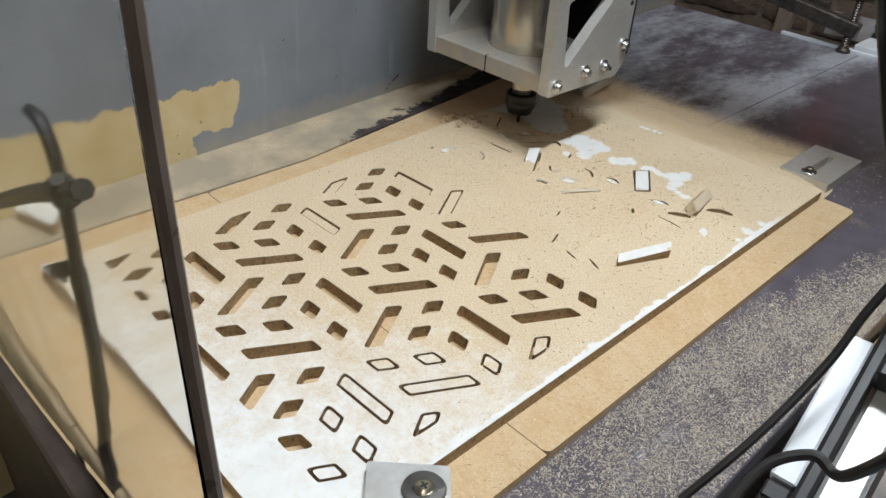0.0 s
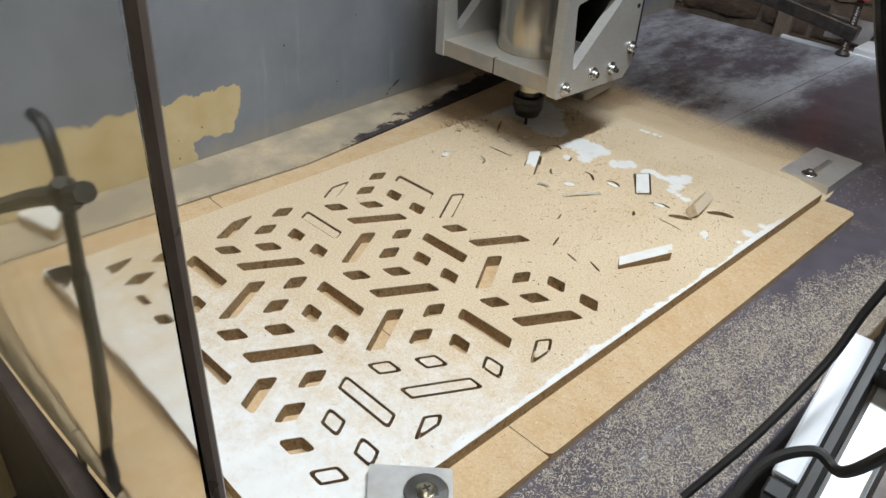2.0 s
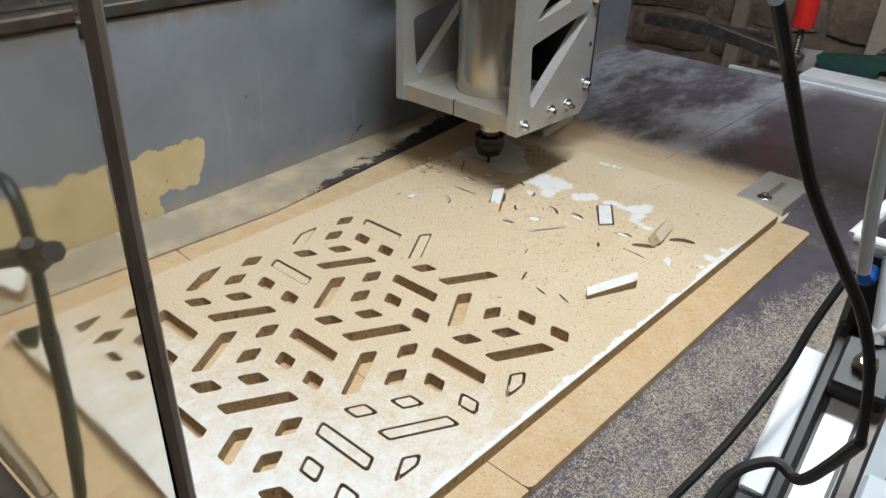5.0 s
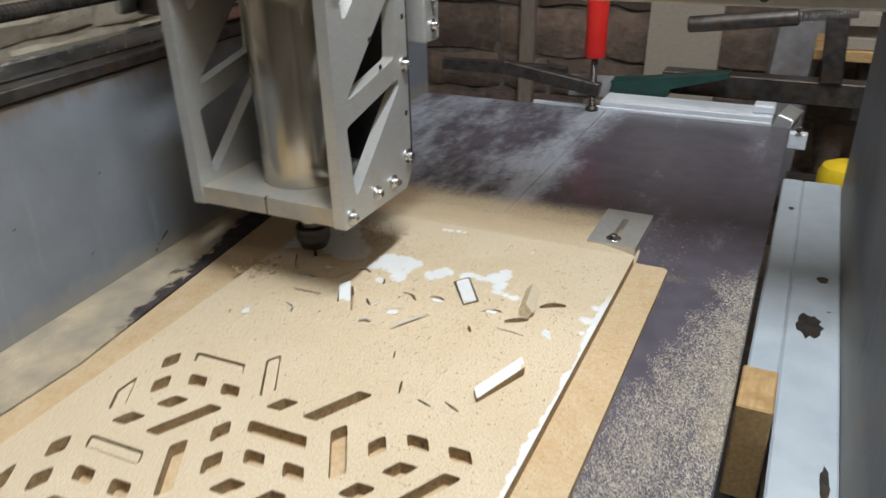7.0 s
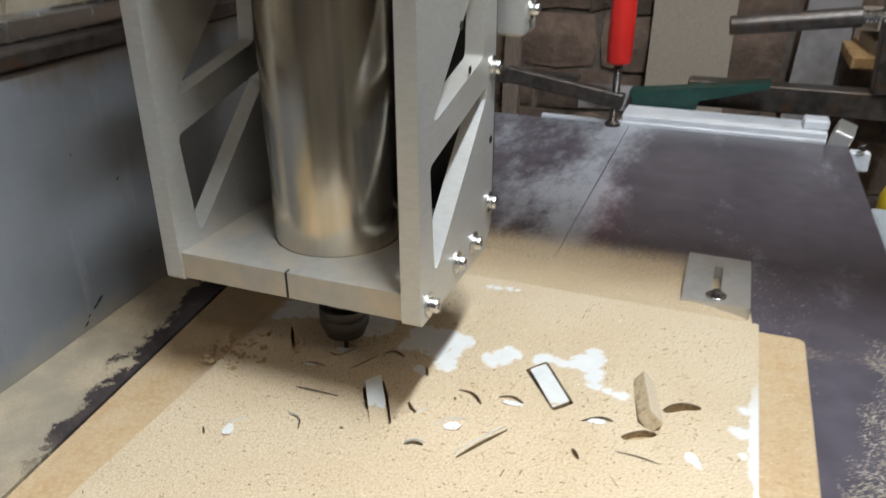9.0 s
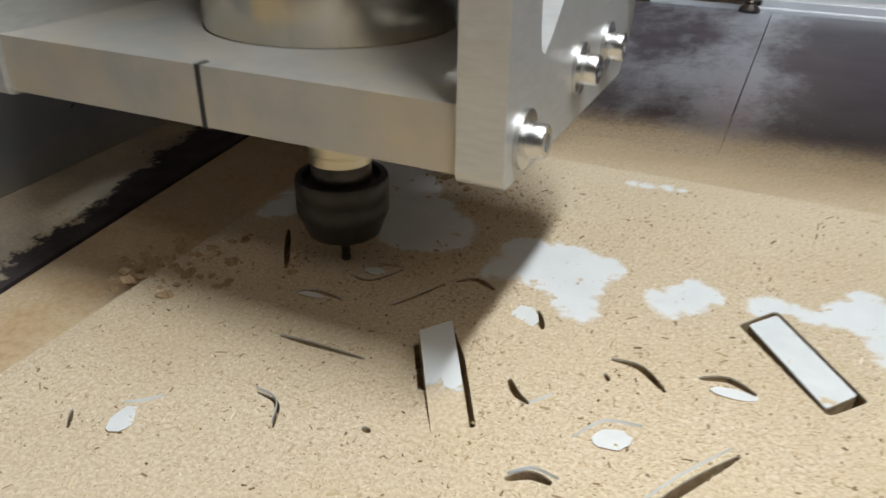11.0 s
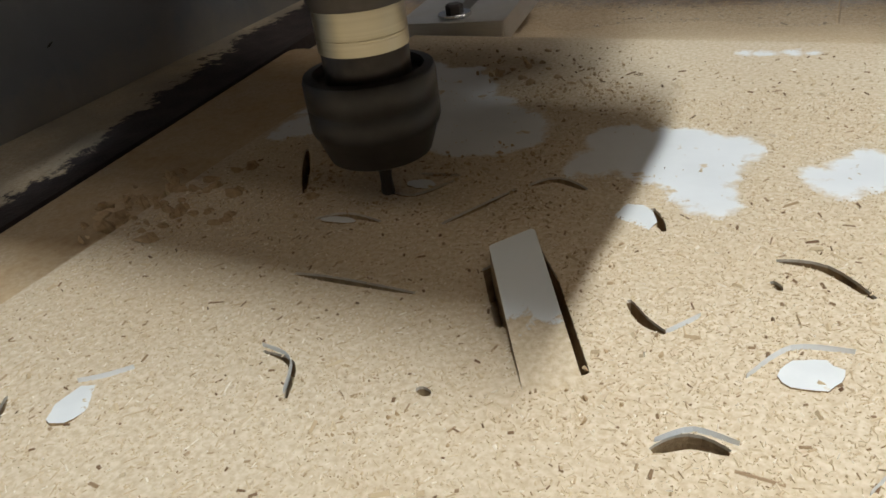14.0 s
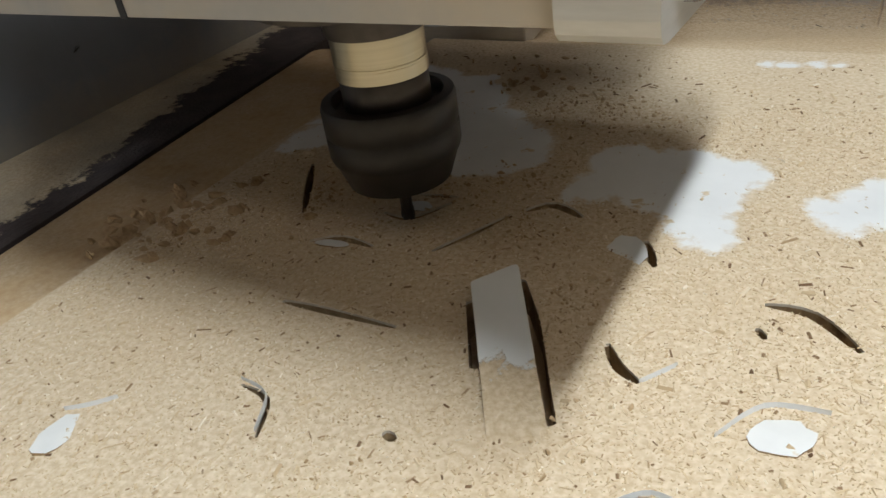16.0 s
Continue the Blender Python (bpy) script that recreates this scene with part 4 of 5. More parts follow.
def drift():
    """The slope of meal that runs off the panel's end onto the table."""
    bm = bmesh.new()
    nx, ny = 90, 44
    x0, x1, y0, y1 = -0.352, -0.012, 0.7715, 0.945
    grid = []
    for j in range(ny + 1):
        row = []
        for i in range(nx + 1):
            x, y = x0 + (x1 - x0) * i / nx, y0 + (y1 - y0) * j / ny
            wave = noise.noise((x * 22, y * 22, 0.3))
            reach = 0.044 + 0.010 * wave + 0.010 * noise.noise((x * 8, 2.0, 0))
            side = min((x - x0) / 0.02, (x1 - x) / 0.045, 1.0)
            k = max(0.0, 1 - ((y - y0) / (reach * 2.2))) ** 1.25 * max(side, 0) ** 0.6
            z = TABLE_Z - 0.0012 + (0.0172 - 0.0012) * k + 0.0006 * noise.noise((x * 120, y * 120, 1.7)) * k
            row.append(bm.verts.new((x, y, z)))
        grid.append(row)
    for j in range(ny):
        for i in range(nx):
            bm.faces.new((grid[j][i], grid[j][i + 1], grid[j + 1][i + 1], grid[j + 1][i]))
    ring = grid[0] + [r[-1] for r in grid[1:]] + grid[-1][-2::-1] + [r[0] for r in grid[-2:0:-1]]
    low = [bm.verts.new((v.co.x, v.co.y, TABLE_Z - 0.004)) for v in ring]
    for i in range(len(ring)):
        bm.faces.new((ring[i], ring[i - 1], low[i - 1], low[i]))
    bm.faces.new(low)
    tagged(link("sawdust_drift", bm, M_DRIFT, smooth=True), "sloping drift of tan sawdust past the panel end", "sawdust", kind="stuff")


def drift_material():
    m, n, l, b = nodes_of("drifted_sawdust")
    tc = n.new("ShaderNodeTexCoord")
    dust, h = dust_colour(n, l, tc.outputs["Object"])
    l.new(dust, b.inputs["Base Color"])
    b.inputs["Roughness"].default_value = 0.95
    bumped(n, l, b, h, 0.5, 0.001)
    return m


M_DRIFT = drift_material()
drift()


# ---- clamps that hold the panel ----
def clamp(label, m, block=True):
    top = thing("hold_down_clamp", label, "clamp", "hold-down clamps", m)
    bm = slab(rounded(rect(-0.026, 0.026, -0.045, 0.045), 0.0015), [rounded(rect(-0.0035, 0.0035, -0.030, 0.024), 0.003)], 0.002, 0.013, 0, 0)
    part("plate", bm, M_ALU, top, "milled aluminium plate with a slot")
    bm = bmesh.new()
    turned(bm, [(0.0075, 0.0132), (0.0080, 0.0136), (0.0080, 0.0146), (0.0075, 0.015)], 20, pose(0, -0.034, 0))
    part("washer", bm, M_STEEL, top)
    bm = bmesh.new()
    turned(bm, [(0.0042, 0.015), (0.0042, 0.0182), (0.0034, 0.019)], 6, pose(0, -0.034, 0, 0, 0, 20))
    part("bolt_head", bm, M_DSTEEL, top)
    if block:
        part("packing", one_box(-0.024, 0.024, 0.005, 0.043, TABLE_Z, 0.0038, 0.001), M_DSTEEL, top)
    return top


clamp("aluminium slotted hold-down clamp on the panel corner", pose(-0.043, 0.848, -0.0183), False)
clamp("aluminium slotted hold-down clamp by the side wall, in shade", pose(-0.352, 0.826, -0.0100, 0, 0, 9), False)
low = thing("hold_down_clamp", "aluminium clamp with a big washer and brass screw", "clamp", "hold-down clamps", pose(0.002, 0.212, 0, 0, 0, -38))
part("plate", slab(rounded([(-0.030, -0.020), (0.034, -0.024), (0.040, 0.020), (-0.024, 0.026)], 0.0025), [], 0.0004, 0.0065, 0, 0), M_ALU, low)
part("packing", one_box(0.016, 0.034, -0.012, 0.012, SPOIL_Z, 0.0002, 0.001), M_ALUD, low)
bm = turned(bmesh.new(), [(0.0115, 0.0067), (0.0122, 0.0072), (0.0122, 0.0084), (0.0115, 0.009), (0.0062, 0.0091), (0.0055, 0.0080)], 32, pose(-0.008, 0.010, 0))
part("washer", bm, M_STEEL, low, "large bright steel washer", True)
bm = turned(bmesh.new(), [(0.0046, 0.0082), (0.0048, 0.0098), (0.0030, 0.0112)], 18, pose(-0.008, 0.010, 0))
part("screw", bm, M_BRASS, low, "brass cross-head screw")
# black bars on the screw head stand in for its shaded slots
bm = bmesh.new()
box(bm, -0.0024, 0.0024, -0.0006, 0.0006, 0.0112, 0.0114)
box(bm, -0.0006, 0.0006, -0.0024, 0.0024, 0.01145, 0.0116)
bmesh.ops.transform(bm, matrix=pose(-0.008, 0.010, 0, 0, 0, 25), verts=bm.verts)
part("screw_cross", bm, M_BLACK, low)


# ---- machine frame: side walls, rails, beams ----
def side_wall(label, x, inner, y0, y1, patch):
    top = thing("machine_side_wall", label, "machine frame", "machine side walls")
    out = x + (-0.012 if inner > 0 else 0.012)
    part("web", one_box(min(x, out), max(x, out), y0, y1, -0.30, 0.184, 0.001), M_GREY, top)
    a, b = (x - 0.055, x + 0.004) if inner > 0 else (x - 0.004, x + 0.055)
    part("top_flange", one_box(a, b, y0, y1, 0.186, 0.197, 0.0015), M_DSTEEL, top, "dark oily steel flange")
    rx = (a + b) / 2
    rail = part("linear_rail", one_box(rx - 0.010, rx + 0.010, y0, y1, 0.1972, 0.213, 0.002), M_STEEL, top, "bright linear guide rail")
    return top


left_wall = side_wall("grey painted steel side wall of the machine, streaked", -0.50, 1, -0.25, 1.36, True)
WALL_TURN = pose(-0.4706, 0.5, 0, 0, 0, 4.4) @ pose(0.5, -0.5, 0)
left_wall.matrix_basis = WALL_TURN
right_wall = side_wall("grey painted steel side wall of the machine", 0.187, -1, 0.34, 1.25, False)
for y, z, s in ((0.617, 0.008, 0.0034), (0.612, 0.005, 0.0026), (0.600, -0.004, 0.0022), (0.604, 0.001, 0.0014), (0.68, 0.02, 0.0016), (0.78, 0.05, 0.0016), (0.45, 0.085, 0.0014), (0.52, 0.03, 0.0012), (0.55, 0.10, 0.0012), (0.72, 0.055, 0.0015), (0.66, 0.09, 0.0012)):
    bm = slab([(-s, -s * 0.5), (-s * 0.2, -s * 0.35), (s * 0.5, s * 0.05), (s * 1.2, s * 0.5), (s * 0.3, s * 0.45), (-s * 0.5, 0.0)], [], 0, 0.0005, 0, 0)
    bm2 = join(bmesh.new(), bm, Matrix(((0, 0, 1, -0.4996), (1, 0, 0, y), (0, 1, 0, z), (0, 0, 0, 1))))
    part("paint_chip", bm2, M_BLACK, left_wall, "dark chip in the paint")
screw_drive = thing("ball_screw", "dark threaded ball screw beside the wall rail", "ball screw", at=WALL_TURN)
bm = bmesh.new()
prof = []
z = 0.0
while z < 1.54:
    prof += [(0.0078, z), (0.0078, z + 0.0024), (0.0062, z + 0.0034), (0.0062, z + 0.0050)]
    z += 0.006
turned(bm, prof, 12, pose(-0.567, -0.2, 0.243, -90, 0, 0))
part("thread", bm, M_DSTEEL, screw_drive)
for y in (-0.2, 1.345):
    part("bearing_block", one_box(-0.59, -0.545, y - 0.012, y + 0.012, 0.20, 0.268, 0.002), M_ALU, screw_drive)
bm = one_box(0.136, 0.1865, 0.20, 1.27, -0.13, -0.075, 0.002)
box(bm, 0.108, 0.1358, 0.70, 1.27, -0.13, -0.075, 0.002)
frame_beam = tagged(link("frame_beam", bm, M_PALEGREY), "pale grey painted steel beam with chipped paint", "beam")
bm = bmesh.new()
box(bm, -0.43, 0.10, 0.20, 0.26, -0.125, TABLE_Z - 0.0212, 0.002)
box(bm, -0.43, 0.10, 1.15, 1.21, -0.125, TABLE_Z - 0.0212, 0.002)
box(bm, -0.43, -0.37, 0.262, 1.148, -0.125, TABLE_Z - 0.0212, 0.002)
box(bm, 0.04, 0.098, 0.262, 1.148, -0.125, TABLE_Z - 0.0212, 0.002)
tagged(link("table_frame", bm, M_DSTEEL), "dark steel frame carrying the table", "frame")
for x, y in ((-0.52, 0.0), (0.15, 0.42), (-0.52, 1.5), (0.15, 1.2)):
    leg = link("machine_leg", one_box(x - 0.03, x + 0.03, y - 0.03, y + 0.03, -0.95, -0.131 if x > 0 else -0.301, 0.002), M_DSTEEL)
    tagged(leg, "dark square steel leg of the machine", "leg", "machine legs")
for bx, by, ra, rb, seed in ((0.157, 0.835, 0.013, 0.024, 2), (0.168, 0.945, 0.006, 0.008, 5), (0.176, 0.60, 0.004, 0.02, 8), (0.125, 1.15, 0.004, 0.006, 9)):
    rr = random.Random(seed)
    pts = [(ra * math.cos(2 * math.pi * k / 22) * rr.uniform(0.75, 1.15), rb * math.sin(2 * math.pi * k / 22) * rr.uniform(0.75, 1.15)) for k in range(22)]
    ob = part("paint_chip", slab(pts, [], 0, 0.0004, 0, 0), M_DSTEEL, frame_beam, "dark bare spot where paint has flaked")
    ob.matrix_basis = pose(bx, by, -0.0749)
tagged(link("wood_block", one_box(0.1052, 0.1335, 0.625, 0.685, -0.135, -0.040, 0.0015), M_BLOCK), "pine packing block wedged beside the table", "wood block")

tagged(link("front_apron", one_box(-0.436, 0.10, 0.092, 0.1085, -0.42, -0.0385, 0.002), M_APRON), "dark brown apron board below the table front", "apron")

# ---- gantry ----
gantry = thing("gantry", "aluminium gantry beam with bolted linear rails", "gantry")
GY = 0.755
part("beam", one_box(-0.56, 0.25, GY + 0.012, GY + 0.09, 0.2420, 0.4060, 0.002), M_ALUD, gantry)
part("lower_rail", one_box(-0.54, 0.235, GY - 0.004, GY + 0.0115, 0.2580, 0.2820, 0.002), M_ALU, gantry, "bright linear guide rail")
part("upper_rail", one_box(-0.54, 0.235, GY - 0.004, GY + 0.0115, 0.3610, 0.3850, 0.002), M_ALU, gantry, "bright linear guide rail")
for k in range(14):
    for z0 in (0.2700, 0.3730):
        bm = bmesh.new()
        m = pose(-0.52 + 0.0545 * k, GY - 0.0041, z0, 90, 0, 0)
        turned(bm, [(0.0046, 0.0), (0.0046, 0.0012), (0.0026, 0.0012), (0.0026, 0.0004)], 12, m)
        part("rail_bolt", bm, M_DSTEEL, gantry)
for k in range(7):
    part("beam_bolt", turned(bmesh.new(), [(0.0044, 0.0), (0.0044, 0.003), (0.0036, 0.0036)], 12, pose(-0.48 + 0.11 * k, GY + 0.0118, 0.2505, 90, 0, 0)), M_DSTEEL, gantry)
for x in (-0.59, 0.2580):
    part("end_plate", one_box(x, x + 0.012, GY - 0.05, GY + 0.13, 0.216, 0.43, 0.002), M_ALU, gantry)
    part("rail_carriage", one_box(x + (0.013 if x < 0 else -0.04), x + (0.052 if x < 0 else -0.001), GY - 0.03, GY + 0.10, 0.2135, 0.241, 0.002), M_DSTEEL, gantry)

# ---- the spindle head, in its own space: the cutter's tip over the origin ----
head = thing("spindle_head", "aluminium router head with a steel spindle and collet", "router head")
# the unseen plate tops (ZT) are raised to shade the left wall
HW, YF, YR, ZB, ZT = 0.0845, -0.066, 0.0575, 0.0720, 0.49
PLATE = 0.0115


def side_plate(x0, x1):
    d = YR - YF
    outline = rounded([(YF, ZB - 0.0015), (YR - 0.012, ZB - 0.0015), (YR, ZB + 0.012), (YR, ZT), (YF, ZT)], 0.003)
    wins = []
    for base in (0.0, 0.148, 0.296):
        wins.append(rounded([(YF + 0.17 * d, ZB + base + 0.020), (YF + 0.86 * d, ZB + base + 0.100), (YF + 0.86 * d, ZB + base + 0.108), (YF + 0.12 * d, ZB + base + 0.086)], 0.005))
        if ZB + base + 0.19 > ZT:
            continue
        wins.append(rounded([(YF + 0.12 * d, ZB + base + 0.106), (YF + 0.80 * d, ZB + base + 0.126), (YF + 0.84 * d, ZB + base + 0.186), (YF + 0.80 * d, ZB + base + 0.186)], 0.005))
    bm = slab(outline, wins, x0, x1, 0, 0)
    return join(bmesh.new(), bm, Matrix(((0, 0, 1, 0), (1, 0, 0, 0), (0, 1, 0, 0), (0, 0, 0, 1))))


def cap_screw(m, r=0.0042):
    bm = turned(bmesh.new(), [(r * 1.7, 0), (r * 1.7, 0.0012), (r, 0.0013), (r, 0.0052), (r * 0.9, 0.0058), (r * 0.52, 0.0058), (r * 0.5, 0.0036)], 14, m)
    return part("cap_screw", bm, M_STEEL, None, "bright socket cap screw", True)


right_plate = part("side_plate", side_plate(HW - PLATE, HW), M_ALU, head, "milled aluminium plate with triangular windows")
left_plate = part("side_plate", side_plate(-HW, -HW + PLATE), M_ALU, head, "milled aluminium plate with triangular windows")
bores = [[(0.0405 * math.cos(2 * math.pi * k / 40), 0.0405 * math.sin(2 * math.pi * k / 40) + 0.0) for k in range(40)]]
inner = rect(-HW + PLATE + 0.0002, HW - PLATE - 0.0002, YF + 0.002, YR - 0.006)
bottom = part("clamp_plate", slab(inner, bores, ZB, ZB + 0.0165, 0, 0), M_ALUD, head, "dusty aluminium plate clamping the spindle")
# both splits: a black strip stands for the shade in the gap
part("split", one_box(-0.0007, 0.0007, YF + 0.0017, YF + 0.006, ZB - 0.0002, ZB + 0.0167), M_BLACK, bottom, "dark saw split")
upper = part("clamp_plate", slab(inner, bores, ZB + 0.192, ZB + 0.2085, 0, 0), M_ALUD, head, "dusty aluminium plate clamping the spindle")
part("split", one_box(-0.0006, 0.0006, YF + 0.0017, YF + 0.006, ZB + 0.1918, ZB + 0.2087), M_BLACK, upper, "dark saw split")
part("back_plate", one_box(-HW + 0.001, HW - 0.001, YR - 0.0055, YR + 0.006, ZB + 0.018, ZT, 0.001), M_BLACK, head, "black back plate")
for dy, dz in ((0.012, 0.0075), (0.056, 0.0075), (0.086, 0.0075)):
    ob = cap_screw(pose(HW, YF + dy, ZB + dz + (0.006 if dy > 0.02 else 0), 0, 90, 0))
    ob.parent = right_plate
# threaded holes, here and in the next loop: flat black discs for their inner shade
for z in (0.030, 0.072, 0.118, 0.160, 0.205, 0.25, 0.30):
    if z in (0.030, 0.118, 0.205):
        ob = cap_screw(pose(HW, YR - 0.007, ZB + z, 0, 90, 0))
        ob.parent = right_plate
    else:
        part("threaded_hole", turned(bmesh.new(), [(0.0026, 0), (0.0026, 0.0003)], 12, pose(HW, YR - 0.006, ZB + z, 0, 90, 0)), M_BLACK, right_plate)
for dy, dz in ((0.10, 0.004), (0.060, 0.146), (0.075, 0.120)):
    part("threaded_hole", turned(bmesh.new(), [(0.0024, 0), (0.0024, 0.0003)], 12, pose(HW, YF + dy, ZB + dz + 0.004, 0, 90, 0)), M_BLACK, right_plate)
ob = cap_screw(pose(HW, YF + 0.010, ZB + 0.200, 0, 90, 0))
ob.parent = right_plate
spindle = part("spindle_body", turned(bmesh.new(), [(0.030, 0.0642), (0.0398, 0.0646), (0.0400, 0.066), (0.0400, 0.284), (0.0385, 0.2865), (0.034, 0.287)], 56), M_SPIN, head, "polished steel spindle barrel", True)
part("top_cap", turned(bmesh.new(), [(0.043, 0.2872), (0.043, 0.2915), (0.041, 0.293)], 40), M_BLACK, spindle, "black top cap")
for x, y in ((-0.020, -0.008), (0.004, -0.020), (0.022, 0.010)):
    part("hose_fitting", turned(bmesh.new(), [(0.008, 0.2932), (0.008, 0.299), (0.0055, 0.2995), (0.0055, 0.306), (0.0075, 0.3065), (0.0075, 0.316), (0.005, 0.318)], 16, pose(x, y, 0)), M_STEEL, spindle, "bright hose fitting", True)
part("flange", turned(bmesh.new(), [(0.022, 0.0588), (0.0270, 0.0592), (0.0275, 0.0602), (0.0275, 0.0634), (0.027, 0.0640)], 40), M_DSTEEL, spindle, "", True)
part("neck", turned(bmesh.new(), [(0.0105, 0.0322), (0.0109, 0.0330), (0.0109, 0.0402), (0.0106, 0.0406)], 40), M_DSTEEL, spindle, "", True)
part("shaft", turned(bmesh.new(), [(0.0106, 0.0404), (0.0113, 0.0406), (0.0113, 0.0442), (0.01115, 0.0443), (0.0113, 0.0444), (0.0113, 0.0508), (0.0108, 0.0512)], 40), M_BRASS, spindle, "bright turned steel shaft", True)
part("collar", turned(bmesh.new(), [(0.0108, 0.0508), (0.0120, 0.0510), (0.0122, 0.0516), (0.0122, 0.0587)], 40), M_DSTEEL, spindle, "", True)
nut = part("collet_nut", turned(bmesh.new(), [(0.0060, 0.0120), (0.0118, 0.0120), (0.0134, 0.0128), (0.0158, 0.0196), (0.0163, 0.0202), (0.0168, 0.0216), (0.0168, 0.0268), (0.0166, 0.0271), (0.0166, 0.0274), (0.0168, 0.0277), (0.0168, 0.0336), (0.0164, 0.0347), (0.0140, 0.0350), (0.0130, 0.0325)], 48), M_NUT, head, "blackened collet nut with a rounded skirt", True)
bm = turned(bmesh.new(), [(0.0016, -0.0010), (0.0016, 0.0124)], 12)
for k in range(2):
    for s in range(9):
        a = s * 0.55 + k * math.pi
        box(bm, 0.0006, 0.0018, -0.0003, 0.0003, -0.001 + s * 0.0012, 0.0004 + s * 0.0012, 0, pose(0, 0, 0, 0, 0, math.degrees(a)))
part("cutter", bm, M_DSTEEL, nut, "thin steel router bit")
# its top is likewise carried up out of view to shade the wall
part("z_carriage", one_box(-0.06, 0.06, YR + 0.0062, GY - 0.64 - 0.006, 0.20, 0.48, 0.002), M_ALUD, head)
part("bearing_block", one_box(0.062, 0.098, YR + 0.012, YR + 0.042, 0.205, 0.36, 0.002), M_ALU, head)
part("bearing_block", one_box(-0.098, -0.062, YR + 0.012, YR + 0.042, 0.205, 0.36, 0.002), M_ALU, head)
for z in (0.22, 0.245, 0.27, 0.30):
    ob = cap_screw(pose(0.098, YR + 0.027, z, 0, 90, 0), 0.0036)
    ob.parent = head

# ---- the far end of the table ----
M_BATTEN = surface("weathered_batten", (0.17, 0.13, 0.105), (0.25, 0.20, 0.16), 0.85, grain=50, stretch=(6, 6, 0.6), bump=0.3)
M_SHEET = surface("dull_grey_sheet", (0.20, 0.185, 0.195), (0.26, 0.245, 0.25), 0.6, grain=40, stain=(0.16, 0.14, 0.13), stain_scale=8, bump=0.1)

def f_clamp(label, m, grip=M_RED):
    top = thing("bar_clamp", label, "clamp", "bar clamps", m)
    part("screw_rod", turned(bmesh.new(), [(0.0055, -0.012)] + [p for k in range(20) for p in ((0.0062, -0.010 + k * 0.004), (0.0050, -0.008 + k * 0.004))] + [(0.0055, 0.075)], 12), M_DSTEEL, top)
    part("foot", turned(bmesh.new(), [(0.011, -0.0165), (0.011, -0.013), (0.007, -0.009)], 18), M_DSTEEL, top)
    part("grip", turned(bmesh.new(), [(0.012, 0.072), (0.0165, 0.074), (0.0175, 0.080), (0.0175, 0.168), (0.016, 0.174), (0.011, 0.176)], 20), grip, top, "red ribbed grip", True)
    part("sliding_arm", join(bmesh.new(), one_box(-0.165, 0.012, -0.009, 0.009, -0.010, 0.012, 0.002), pose(0, 0, 0.020, 0, 9, 0)), M_DSTEEL, top)
    return top


f_clamp("bar clamp with a red grip gripping the table end", pose(-0.208, 1.325, 0.0005))
profile = thing("white_profile", "white painted metal profile behind the table end", "profile")
part("face", one_box(-0.198, 0.076, 1.339, 1.352, -0.04, -0.003, 0.0015), M_WPAINT, profile)
part("top_lip", one_box(-0.198, 0.076, 1.3522, 1.402, -0.007, -0.003, 0.001), M_WPAINT, profile)
part("low_lip", one_box(-0.318, 0.076, 1.3375, 1.345, -0.034, -0.012, 0.0015), M_WPAINT, profile)
tagged(link("grey_offcut", join(bmesh.new(), one_box(-0.045, 0.045, -0.003, 0.003, 0, 0.040, 0.001), pose(-0.235, 1.43, -0.022, -20, 0, 4)), M_SHEET), "dull grey sheet offcut leaning behind the profile", "sheet")
ends = thing("profile_bracket", "pale metal bracket bolted to the profile end", "bracket")
part("plate", join(bmesh.new(), one_box(-0.013, 0.013, -0.035, 0.035, -0.012, 0.012, 0.002), pose(0.098, 1.372, -0.012, 0, 18, -10)), M_ALU, ends)
part("block", one_box(0.0455, 0.0775, 1.352, 1.385, -0.0028, 0.010, 0.002), M_WPAINT, ends)
part("lug", one_box(0.104, 0.130, 1.322, 1.338, -0.046, -0.020, 0.002), M_WPAINT, ends)
part("bolt", turned(bmesh.new(), [(0.005, 0), (0.005, 0.006), (0.004, 0.0065)], 6, pose(0.117, 1.3215, -0.012, 90, 0, 0)), M_DSTEEL, ends)
bm = slab([(-0.199, 0.026), (-0.190, 0.004), (-0.10, 0.004), (-0.096, 0.020), (-0.003, 0.046), (-0.002, 0.054), (-0.12, 0.036)], [], -0.018, 0.018, 0, 0)
tagged(link("green_tool", join(bmesh.new(), bm, Matrix(((1, 0, 0, 0), (0, 0, -1, 1.425), (0, 1, 0, -0.010), (0, 0, 0, 1)))), M_GREEN), "dark green metal tool lying behind the profile", "tool")
vise = thing("steel_vise", "dark steel press frame with a threaded bar", "vise")
part("rail", one_box(-0.118, 0.30, 1.45, 1.49, -0.008, 0.031, 0.002), M_DSTEEL, vise)
part("post", join(bmesh.new(), one_box(-0.0165, 0.0165, -0.017, 0.017, 0, 0.16, 0.002), pose(0.150, 1.458, 0.0312, 0, -4, 0)), M_DSTEEL, vise)
bm = turned(bmesh.new(), [(0.011, 0), (0.0128, 0.002), (0.0128, 0.158), (0.008, 0.16)], 18, pose(-0.070, 1.36, 0.127, 0, 83, 0))
part("bar_handle", bm, M_DSTEEL, vise, "worn round steel bar", True)
bm = turned(bmesh.new(), [p for k in range(16) for p in ((0.0085, 0.16 + k * 0.005), (0.007, 0.1625 + k * 0.005))], 12, pose(-0.070, 1.36, 0.127, 0, 83, 0))
part("thread", bm, M_STEEL, vise)
tagged(link("steel_bar", one_box(-0.52, -0.275, 1.385, 1.405, 0.018, 0.038, 0.001), M_DSTEEL), "dark flat steel bar across the table end", "bar")
